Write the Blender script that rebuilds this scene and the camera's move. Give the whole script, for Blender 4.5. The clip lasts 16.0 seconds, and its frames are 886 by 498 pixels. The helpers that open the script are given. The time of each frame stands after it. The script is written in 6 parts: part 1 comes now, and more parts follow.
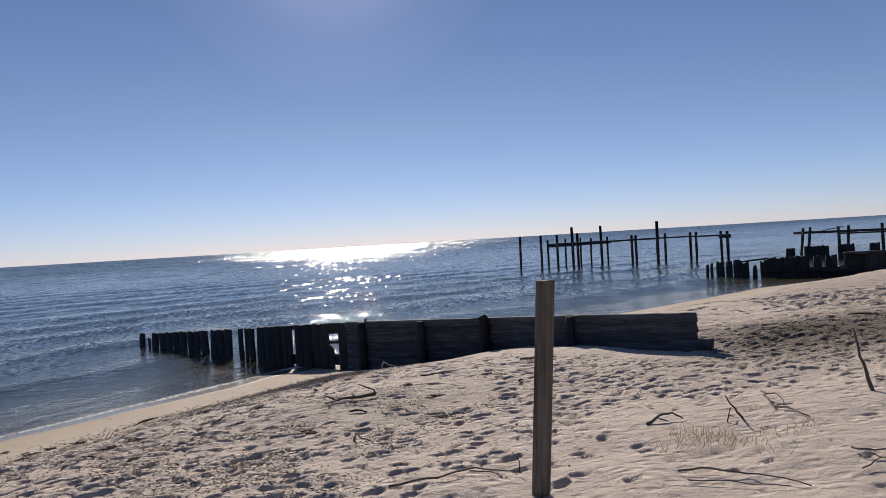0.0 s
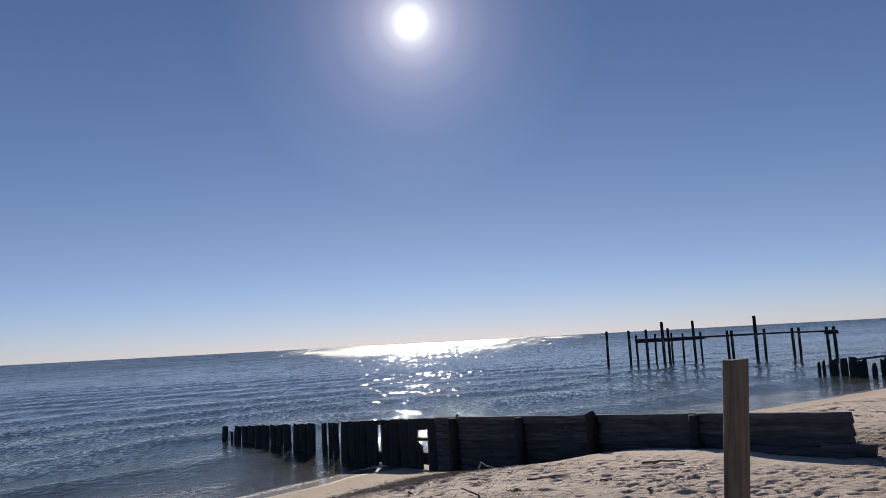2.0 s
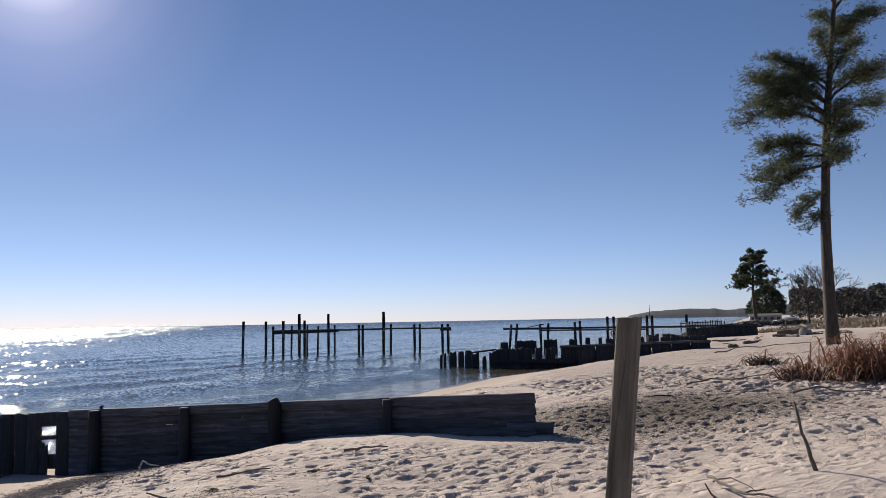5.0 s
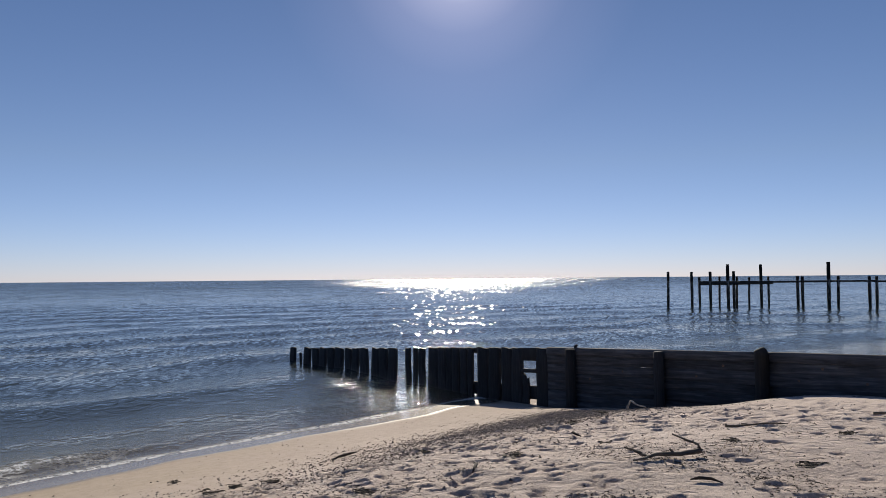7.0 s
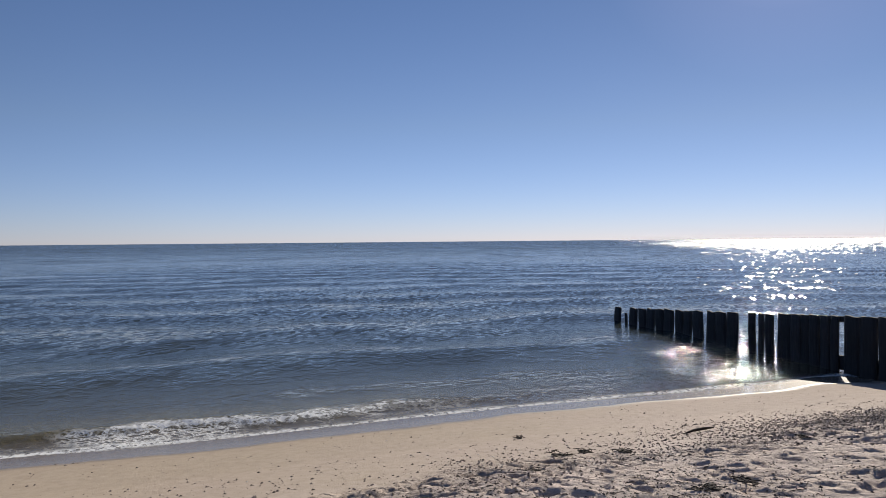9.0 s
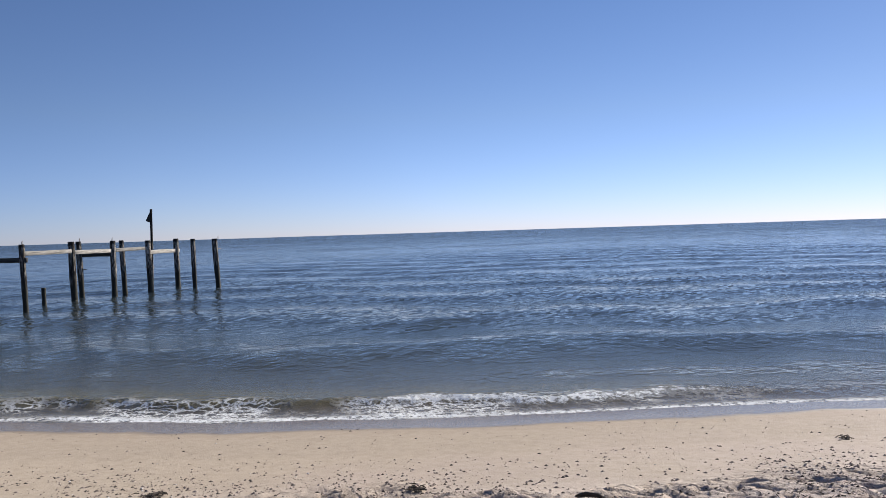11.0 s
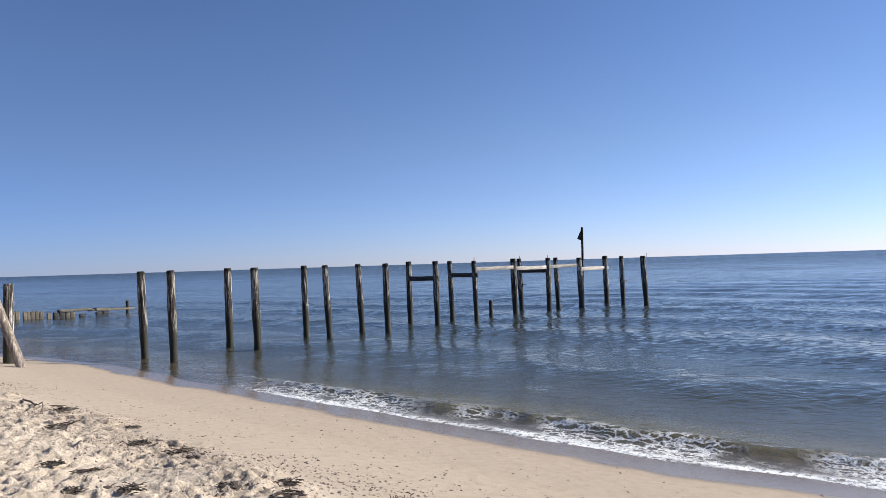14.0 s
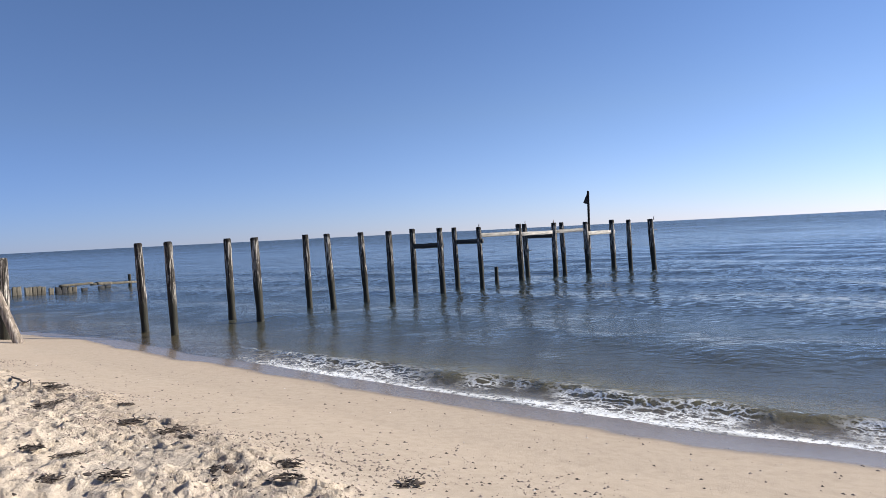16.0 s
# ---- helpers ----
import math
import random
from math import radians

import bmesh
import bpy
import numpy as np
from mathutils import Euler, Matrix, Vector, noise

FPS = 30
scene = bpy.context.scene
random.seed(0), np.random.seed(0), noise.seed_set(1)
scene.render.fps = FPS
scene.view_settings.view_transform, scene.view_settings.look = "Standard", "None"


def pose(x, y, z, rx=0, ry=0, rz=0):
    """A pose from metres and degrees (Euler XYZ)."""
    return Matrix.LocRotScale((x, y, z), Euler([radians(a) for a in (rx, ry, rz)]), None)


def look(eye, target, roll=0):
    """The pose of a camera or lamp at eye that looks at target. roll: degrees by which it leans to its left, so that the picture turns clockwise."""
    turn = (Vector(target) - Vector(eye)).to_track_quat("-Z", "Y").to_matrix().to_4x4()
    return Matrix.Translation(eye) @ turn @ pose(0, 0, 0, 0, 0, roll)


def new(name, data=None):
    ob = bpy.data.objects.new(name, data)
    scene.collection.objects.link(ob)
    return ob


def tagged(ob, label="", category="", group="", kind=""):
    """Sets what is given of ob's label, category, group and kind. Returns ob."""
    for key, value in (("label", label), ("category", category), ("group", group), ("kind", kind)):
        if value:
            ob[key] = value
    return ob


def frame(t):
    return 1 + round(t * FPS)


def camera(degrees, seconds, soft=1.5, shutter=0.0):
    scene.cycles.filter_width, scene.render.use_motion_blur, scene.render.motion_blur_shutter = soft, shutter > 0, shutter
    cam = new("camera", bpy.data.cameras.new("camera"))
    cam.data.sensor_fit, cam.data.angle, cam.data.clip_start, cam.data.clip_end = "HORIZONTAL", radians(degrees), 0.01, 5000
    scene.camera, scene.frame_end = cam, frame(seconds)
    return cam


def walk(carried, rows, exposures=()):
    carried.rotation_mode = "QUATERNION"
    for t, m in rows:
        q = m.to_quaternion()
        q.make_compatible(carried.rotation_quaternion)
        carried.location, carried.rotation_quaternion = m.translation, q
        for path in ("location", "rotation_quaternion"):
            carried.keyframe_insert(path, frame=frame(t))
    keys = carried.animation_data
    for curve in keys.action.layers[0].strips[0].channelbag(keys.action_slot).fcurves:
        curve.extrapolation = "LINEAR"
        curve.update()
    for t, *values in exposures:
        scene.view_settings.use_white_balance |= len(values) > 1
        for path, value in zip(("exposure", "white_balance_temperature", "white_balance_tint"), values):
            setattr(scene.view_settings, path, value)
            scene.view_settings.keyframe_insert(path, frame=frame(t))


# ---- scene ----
# ---------------------------------------------------------------- camera
cam = camera(63.94, 16.0, soft=0.75)
PATH = [  # seconds, x, y, z, yaw, pitch, roll
    (0.0, 0.0, 0.0, 2.95, -0.0, -0.657, 3.414),
    (0.5, -0.067, 0.339, 2.867, 5.221, -1.114, 5.218),
    (1.0, -0.196, 0.487, 2.871, 7.375, -0.133, 4.395),
    (1.5, -0.316, 0.63, 2.866, 11.052, 3.953, 2.682),
    (1.8, -0.372, 0.758, 2.84, 9.5, 6.35, 2.85),
    (2.0, -0.405, 0.847, 2.825, 6.265, 7.418, 3.056),
    (2.5, -0.436, 1.043, 2.822, -3.387, 8.235, 2.561),
    (3.0, -0.593, 1.258, 2.797, -11.708, 7.528, 1.918),
    (3.2, -0.659, 1.341, 2.769, -15.109, 6.837, 1.995),
    (3.6, -0.80, 1.49, 2.745, -20.8, 6.6, 1.8),
    (4.0, -0.94, 1.64, 2.72, -24.3, 6.35, 1.6),
    (4.4, -1.09, 1.79, 2.70, -25.6, 6.1, 1.4),
    (4.8, -1.24, 1.945, 2.675, -24.6, 5.85, 1.2),
    (5.3, -1.423, 2.135, 2.646, -20.242, 5.542, 1.014),
    (5.5, -1.516, 2.184, 2.65, -17.848, 5.082, 1.011),
    (6.0, -1.735, 2.337, 2.61, -9.588, 3.99, 0.722),
    (6.5, -1.949, 2.517, 2.571, 0.246, 3.134, 0.638),
    (7.0, -2.16, 2.671, 2.537, 9.129, 2.379, 0.522),
    (7.5, -2.346, 2.774, 2.509, 16.378, 1.617, 0.297),
    (8.0, -2.545, 2.905, 2.491, 22.933, 0.947, 0.202),
    (8.5, -2.632, 3.04, 2.482, 29.147, 0.172, 0.275),
    (9.0, -2.715, 3.151, 2.472, 33.96, -0.623, 0.508),
    (9.2, -2.761, 3.198, 2.468, 35.689, -0.936, 0.562),
    (9.9, -3.0, 3.28, 2.40, 41.8, -1.30, 1.05),
    (10.6, -3.25, 3.34, 2.33, 48.7, -1.37, 1.5),
    (11.3, -3.503, 3.393, 2.269, 57.428, -1.243, 1.805),
    (11.5, -3.598, 3.384, 2.28, 60.285, -1.045, 1.664),
    (12.0, -3.807, 3.381, 2.272, 67.485, -0.581, 1.455),
    (12.5, -3.923, 3.397, 2.261, 74.233, -0.149, 1.247),
    (13.0, -4.055, 3.475, 2.257, 79.549, 0.228, 1.3),
    (13.5, -4.182, 3.477, 2.259, 83.462, 0.654, 1.525),
    (14.0, -4.363, 3.497, 2.25, 86.666, 1.143, 1.782),
    (14.5, -4.483, 3.476, 2.228, 89.51, 1.47, 2.018),
    (15.0, -4.617, 3.464, 2.211, 91.675, 1.432, 2.151),
    (15.25, -4.68, 3.468, 2.206, 92.42, 1.17, 2.25),
    (15.5, -4.741, 3.473, 2.201, 92.355, 0.647, 2.373),
    (15.75, -4.806, 3.481, 2.194, 90.35, -0.25, 2.6),
    (16.0, -4.871, 3.489, 2.186, 86.935, -1.393, 2.854),
]
EXPOSURE = ((0.0, -0.18, 7150, 10), (2.5, -0.36, 7150, 10), (3.0, -0.32, 7150, 10), (3.2, -0.28, 7150, 10), (5.3, 0.1, 7150, 10), (5.5, -0.06, 7150, 10), (6.0, -0.18, 7150, 10), (6.5, -0.18, 7150, 10), (9.0, -0.14, 7000, 10), (11.5, 0.36, 6580, 10), (12.5, 0.41, 6560, 10), (14.0, 0.6, 6560, 10), (16.0, 0.62, 6580, 10))
walk(cam, [(t, pose(x, y, z, 90 + p, r, w)) for t, x, y, z, w, p, r in PATH], EXPOSURE)

# ---------------------------------------------------------------- sky and sun
SUN_AZ, SUN_EL = radians(7.6), radians(25.2)      # left of +y, above the horizon
SUN_WAY = Vector((-math.sin(SUN_AZ) * math.cos(SUN_EL), math.cos(SUN_AZ) * math.cos(SUN_EL), math.sin(SUN_EL)))
world = bpy.data.worlds.new("sky")
scene.world = world
world.use_nodes = True
wt = world.node_tree
wt.nodes.clear()
sky = wt.nodes.new("ShaderNodeTexSky")
sky.sky_type = "NISHITA"
sky.sun_disc = False
sky.sun_elevation, sky.sun_rotation = SUN_EL, -SUN_AZ
sky.altitude, sky.air_density, sky.dust_density, sky.ozone_density = 0, 0.8, 0.03, 5.0
bg = wt.nodes.new("ShaderNodeBackground")
bg.inputs["Strength"].default_value = 0.086
wo = wt.nodes.new("ShaderNodeOutputWorld")
# the sun's own disc, dazzled wide, and the bright air about it
where = wt.nodes.new("ShaderNodeTexCoord")
unit = wt.nodes.new("ShaderNodeVectorMath")
unit.operation = "NORMALIZE"
wt.links.new(where.outputs["Generated"], unit.inputs[0])
dot = wt.nodes.new("ShaderNodeVectorMath")
dot.operation = "DOT_PRODUCT"
wt.links.new(unit.outputs[0], dot.inputs[0])
dot.inputs[1].default_value = SUN_WAY
away = wt.nodes.new("ShaderNodeMath")
away.operation = "ARCCOSINE"
wt.links.new(dot.outputs["Value"], away.inputs[0])
halo = wt.nodes.new("ShaderNodeMapRange")
halo.inputs["From Min"].default_value, halo.inputs["From Max"].default_value = 0.0, radians(14)
wt.links.new(away.outputs[0], halo.inputs["Value"])
fade = wt.nodes.new("ShaderNodeValToRGB")
stops = ((0.0, (1, 1, 1)), (0.06, (0.85, 0.85, 0.86)), (0.11, (0.5, 0.49, 0.515)), (0.17, (0.30, 0.285, 0.315)), (0.27, (0.165, 0.15, 0.18)), (0.43, (0.075, 0.067, 0.087)), (0.65, (0.025, 0.022, 0.03)), (1.0, (0, 0, 0)))
while len(fade.color_ramp.elements) < len(stops):
    fade.color_ramp.elements.new(0.5)
for e, (k, colour) in zip(fade.color_ramp.elements, stops):
    e.position, e.color = k, (*colour, 1)
wt.links.new(halo.outputs[0], fade.inputs[0])
gain = wt.nodes.new("ShaderNodeVectorMath")
gain.operation = "SCALE"
gain.inputs["Scale"].default_value = 18.0
wt.links.new(fade.outputs[0], gain.inputs[0])
both = wt.nodes.new("ShaderNodeVectorMath")
both.operation = "ADD"
tint = wt.nodes.new("ShaderNodeVectorMath")
tint.operation = "MULTIPLY"
tint.inputs[1].default_value = (1.055, 0.94, 1.01)
wt.links.new(sky.outputs[0], tint.inputs[0])
# pale cool haze along the horizon
up = wt.nodes.new("ShaderNodeSeparateXYZ")
wt.links.new(unit.outputs[0], up.inputs[0])
haze = wt.nodes.new("ShaderNodeValToRGB")
haze.color_ramp.elements[0].position, haze.color_ramp.elements[0].color = 0.0, (0.89, 0.96, 1.2, 1)
haze.color_ramp.elements[1].position, haze.color_ramp.elements[1].color = 0.16, (1, 1, 1, 1)
high = haze.color_ramp.elements.new(0.42)
high.color = (0.90, 1, 1.03, 1)
wt.links.new(up.outputs["Z"], haze.inputs[0])
veil = wt.nodes.new("ShaderNodeVectorMath")
veil.operation = "MULTIPLY"
wt.links.new(tint.outputs[0], veil.inputs[0])
wt.links.new(haze.outputs[0], veil.inputs[1])
# the clear sky is deepest well away from the sun
turn_away = wt.nodes.new("ShaderNodeMapRange")
turn_away.inputs["From Max"].default_value = math.pi
wt.links.new(away.outputs[0], turn_away.inputs["Value"])
deep = wt.nodes.new("ShaderNodeValToRGB")
depths = ((0.0, 0.86), (18, 0.95), (50, 1.05), (80, 0.98), (115, 0.8), (180, 0.76))
while len(deep.color_ramp.elements) < len(depths):
    deep.color_ramp.elements.new(0.5)
for e, (k, g) in zip(deep.color_ramp.elements, depths):
    e.position, e.color = k / 180, (g, g, g, 1)
wt.links.new(turn_away.outputs[0], deep.inputs[0])
shade = wt.nodes.new("ShaderNodeVectorMath")
shade.operation = "MULTIPLY"
wt.links.new(veil.outputs[0], shade.inputs[0])
wt.links.new(deep.outputs[0], shade.inputs[1])
low = wt.nodes.new("ShaderNodeValToRGB")
low.color_ramp.elements[0].position, low.color_ramp.elements[0].color = 0.0, (1, 1, 1, 1)
low.color_ramp.elements[1].position, low.color_ramp.elements[1].color = 0.3, (0, 0, 0, 1)
wt.links.new(up.outputs["Z"], low.inputs[0])
behind = wt.nodes.new("ShaderNodeMapRange")
behind.inputs["From Min"].default_value, behind.inputs["From Max"].default_value = radians(68), radians(118)
wt.links.new(away.outputs[0], behind.inputs["Value"])
share = wt.nodes.new("ShaderNodeMath")
share.operation = "MULTIPLY"
wt.links.new(low.outputs[0], share.inputs[0])
wt.links.new(behind.outputs[0], share.inputs[1])
blue = wt.nodes.new("ShaderNodeMix")
blue.data_type = "RGBA"
wt.links.new(share.outputs[0], blue.inputs[0])
blue.inputs[6].default_value, blue.inputs[7].default_value = (1, 1, 1, 1), (0.55, 0.68, 0.88, 1)
clear = wt.nodes.new("ShaderNodeVectorMath")
clear.operation = "MULTIPLY"
wt.links.new(shade.outputs[0], clear.inputs[0])
wt.links.new(blue.outputs[2], clear.inputs[1])
wt.links.new(clear.outputs[0], both.inputs[0])
wt.links.new(gain.outputs[0], both.inputs[1])
wt.links.new(both.outputs[0], bg.inputs[0])
wt.links.new(bg.outputs[0], wo.inputs[0])

sun = new("sun", bpy.data.lights.new("sun", "SUN"))
sun.data.energy, sun.data.angle, sun.data.color = 5.0, radians(0.53), (1.0, 0.95, 0.87)
sun.matrix_world = look(SUN_WAY * 50, (0, 0, 0))


# ---------------------------------------------------------------- numpy noise
def lattice(ix, iy, seed):
    n = (ix.astype(np.int64) * 374761393 + iy.astype(np.int64) * 668265263 + seed * 974634777) & 0xFFFFFFFF
    n = ((n ^ (n >> 13)) * 1274126177) & 0xFFFFFFFF
    return ((n ^ (n >> 16)) & 0xFFFFFF) / float(0xFFFFFF)


def value_noise(x, y, seed=0):
    """Smooth noise of -1 to 1, one unit across."""
    ix, iy = np.floor(x), np.floor(y)
    fx, fy = x - ix, y - iy
    fx, fy = fx * fx * (3 - 2 * fx), fy * fy * (3 - 2 * fy)
    a, b = lattice(ix, iy, seed), lattice(ix + 1, iy, seed)
    c, d = lattice(ix, iy + 1, seed), lattice(ix + 1, iy + 1, seed)
    return ((a + (b - a) * fx) * (1 - fy) + (c + (d - c) * fx) * fy) * 2 - 1


def smooth(a, b, v):
    t = np.clip((v - a) / (b - a), 0, 1)
    return t * t * (3 - 2 * t)


# ---------------------------------------------------------------- materials
def material(name, rough=0.8, metal=0.0):
    m = bpy.data.materials.new(name)
    m.use_nodes = True
    p = m.node_tree.nodes["Principled BSDF"]
    p.inputs["Roughness"].default_value, p.inputs["Metallic"].default_value = rough, metal
    return m, m.node_tree, p


def node(tree, kind, **values):
    n = tree.nodes.new(kind)
    for key, value in values.items():
        n.inputs[key.replace("_", " ")].default_value = value
    return n


def ramp(tree, fac, stops):
    n = tree.nodes.new("ShaderNodeValToRGB")
    while len(n.color_ramp.elements) < len(stops):
        n.color_ramp.elements.new(0.5)
    for e, (at, colour) in zip(n.color_ramp.elements, stops):
        e.position, e.color = at, (*colour, 1) if len(colour) == 3 else colour
    tree.links.new(fac, n.inputs[0])
    return n.outputs[0]


def grey(v):
    return (v, v, v)


def coords(tree, scale=(1, 1, 1)):
    c, m = tree.nodes.new("ShaderNodeTexCoord"), tree.nodes.new("ShaderNodeMapping")
    m.inputs["Scale"].default_value = scale
    tree.links.new(c.outputs["Object"], m.inputs["Vector"])
    return m.outputs[0]


def noise_tex(tree, vec, scale, detail=4.0, rough=0.55, distort=0.0):
    n = node(tree, "ShaderNodeTexNoise", Scale=scale, Detail=detail, Roughness=rough, Distortion=distort)
    tree.links.new(vec, n.inputs["Vector"])
    return n.outputs["Fac"]


def mix(tree, fac, a, b, kind="MIX"):
    n = tree.nodes.new("ShaderNodeMix")
    n.data_type, n.blend_type = "RGBA", kind
    for value, slot in ((fac, 0), (a, 6), (b, 7)):
        if hasattr(value, "is_linked"):
            tree.links.new(value, n.inputs[slot])
        else:
            n.inputs[slot].default_value = value if slot == 0 else (*value, 1)
    return n.outputs[2]


def maths(tree, op, a, b=0.0):
    n = tree.nodes.new("ShaderNodeMath")
    n.operation = op
    for k, value in enumerate((a, b)):
        if hasattr(value, "is_linked"):
            tree.links.new(value, n.inputs[k])
        else:
            n.inputs[k].default_value = value
    return n.outputs[0]


def bump(tree, p, height, strength, distance, normal=None):
    n = node(tree, "ShaderNodeBump", Strength=strength, Distance=distance)
    tree.links.new(height, n.inputs["Height"])
    if normal is not None:
        tree.links.new(normal, n.inputs["Normal"])
    if p is not None:
        tree.links.new(n.outputs[0], p.inputs["Normal"])
    return n.outputs[0]


def timber(name, dark, mid, pale, axis="x", rough=0.85, wet=0.0):
    """Weathered timber with the grain along a local axis, checks, stains, and a tone of its own for each piece."""
    m, t, p = material(name, rough)
    along = {"x": (0.7, 9, 9), "z": (9, 9, 0.7)}[axis]
    fine = {"x": (2.5, 60, 60), "z": (60, 60, 2.5)}[axis]
    grain = noise_tex(t, coords(t, along), 2.2, 6, 0.65, 0.6)
    fibre = noise_tex(t, coords(t, fine), 1.6, 3, 0.6)
    stain = noise_tex(t, coords(t, (1.3, 1.3, 1.3)), 1.9, 3)
    info = t.nodes.new("ShaderNodeObjectInfo")
    col = ramp(t, grain, ((0.28, dark), (0.52, mid), (0.78, pale)))
    col = mix(t, maths(t, "MULTIPLY", maths(t, "SUBTRACT", stain, 0.45), 1.5), col, dark)
    tone = maths(t, "ADD", maths(t, "MULTIPLY", info.outputs["Random"], 0.55), 0.72)
    comb = t.nodes.new("ShaderNodeCombineColor")
    for k in range(3):
        t.links.new(tone, comb.inputs[k])
    col = mix(t, 1.0, col, comb.outputs[0], "MULTIPLY")
    t.links.new(col, p.inputs["Base Color"])
    both = maths(t, "ADD", maths(t, "MULTIPLY", grain, 0.7), maths(t, "MULTIPLY", fibre, 0.5))
    bump(t, p, both, 0.7, 0.012)
    return m


MAT_GROIN = timber("groin timber", (0.02, 0.021, 0.024), (0.08, 0.082, 0.09), (0.185, 0.187, 0.2), "x")
MAT_SHEET = timber("sheet pile timber", (0.012, 0.012, 0.013), (0.03, 0.03, 0.032), (0.066, 0.065, 0.066), "z")
MAT_POST = timber("treated post timber", (0.05, 0.042, 0.032), (0.15, 0.13, 0.10), (0.25, 0.215, 0.165), "z")
MAT_DRIFT = timber("driftwood", (0.07, 0.055, 0.042), (0.16, 0.13, 0.1), (0.3, 0.25, 0.2), "x")
MAT_BLEACHED = timber("bleached plank", (0.10, 0.088, 0.075), (0.42, 0.385, 0.34), (0.66, 0.64, 0.6), "x")
MAT_STRIPPED = timber("stripped post wood", (0.03, 0.024, 0.02), (0.17, 0.135, 0.105), (0.62, 0.55, 0.47), "z")
MAT_BEAM = timber("dark beam timber", (0.02, 0.018, 0.017), (0.055, 0.049, 0.043), (0.12, 0.108, 0.096), "x")
MAT_GREY = timber("grey sheet timber", (0.04, 0.034, 0.025), (0.11, 0.095, 0.07), (0.24, 0.21, 0.16), "z")


def pile_material():
    """Round pile: grey and bleached above, dark and algae-stained up to the reach of the water."""
    m, t, p = material("pile timber", 0.85)
    grain = noise_tex(t, coords(t, (14, 14, 0.8)), 2.0, 6, 0.7, 0.8)
    patch = noise_tex(t, coords(t, (2.2, 2.2, 0.9)), 2.0, 4)
    info = t.nodes.new("ShaderNodeObjectInfo")
    geo = t.nodes.new("ShaderNodeNewGeometry")
    sep = t.nodes.new("ShaderNodeSeparateXYZ")
    t.links.new(geo.outputs["Position"], sep.inputs[0])
    col = ramp(t, grain, ((0.36, (0.010, 0.009, 0.008)), (0.48, (0.035, 0.030, 0.026)), (0.53, (0.13, 0.115, 0.10)), (0.60, (0.52, 0.48, 0.43))))
    col = mix(t, maths(t, "MULTIPLY", maths(t, "SUBTRACT", patch, 0.5), 2.0), col, (0.02, 0.017, 0.015))
    level = maths(t, "ADD", maths(t, "ADD", sep.outputs[2], maths(t, "MULTIPLY", patch, -1.25)), maths(t, "MULTIPLY", info.outputs["Random"], -0.25))
    wet = ramp(t, level, ((0.0, grey(1)), (0.42, grey(0))))
    col = mix(t, wet, col, (0.03, 0.028, 0.02))
    t.links.new(col, p.inputs["Base Color"])
    p.inputs["Specular IOR Level"].default_value = 0.2
    # tarred, rotted heads
    col = mix(t, ramp(t, maths(t, "MULTIPLY", maths(t, "ADD", sep.outputs[2], maths(t, "MULTIPLY", patch, 0.25)), 0.25), ((0.568, grey(0)), (0.585, grey(0.9)))), col, (0.014, 0.012, 0.011))
    t.links.new(col, p.inputs["Base Color"])
    t.links.new(ramp(t, level, ((0.0, grey(0.55)), (0.4, grey(0.9)))), p.inputs["Roughness"])
    bump(t, p, grain, 0.8, 0.02)
    return m


MAT_PILE = pile_material()


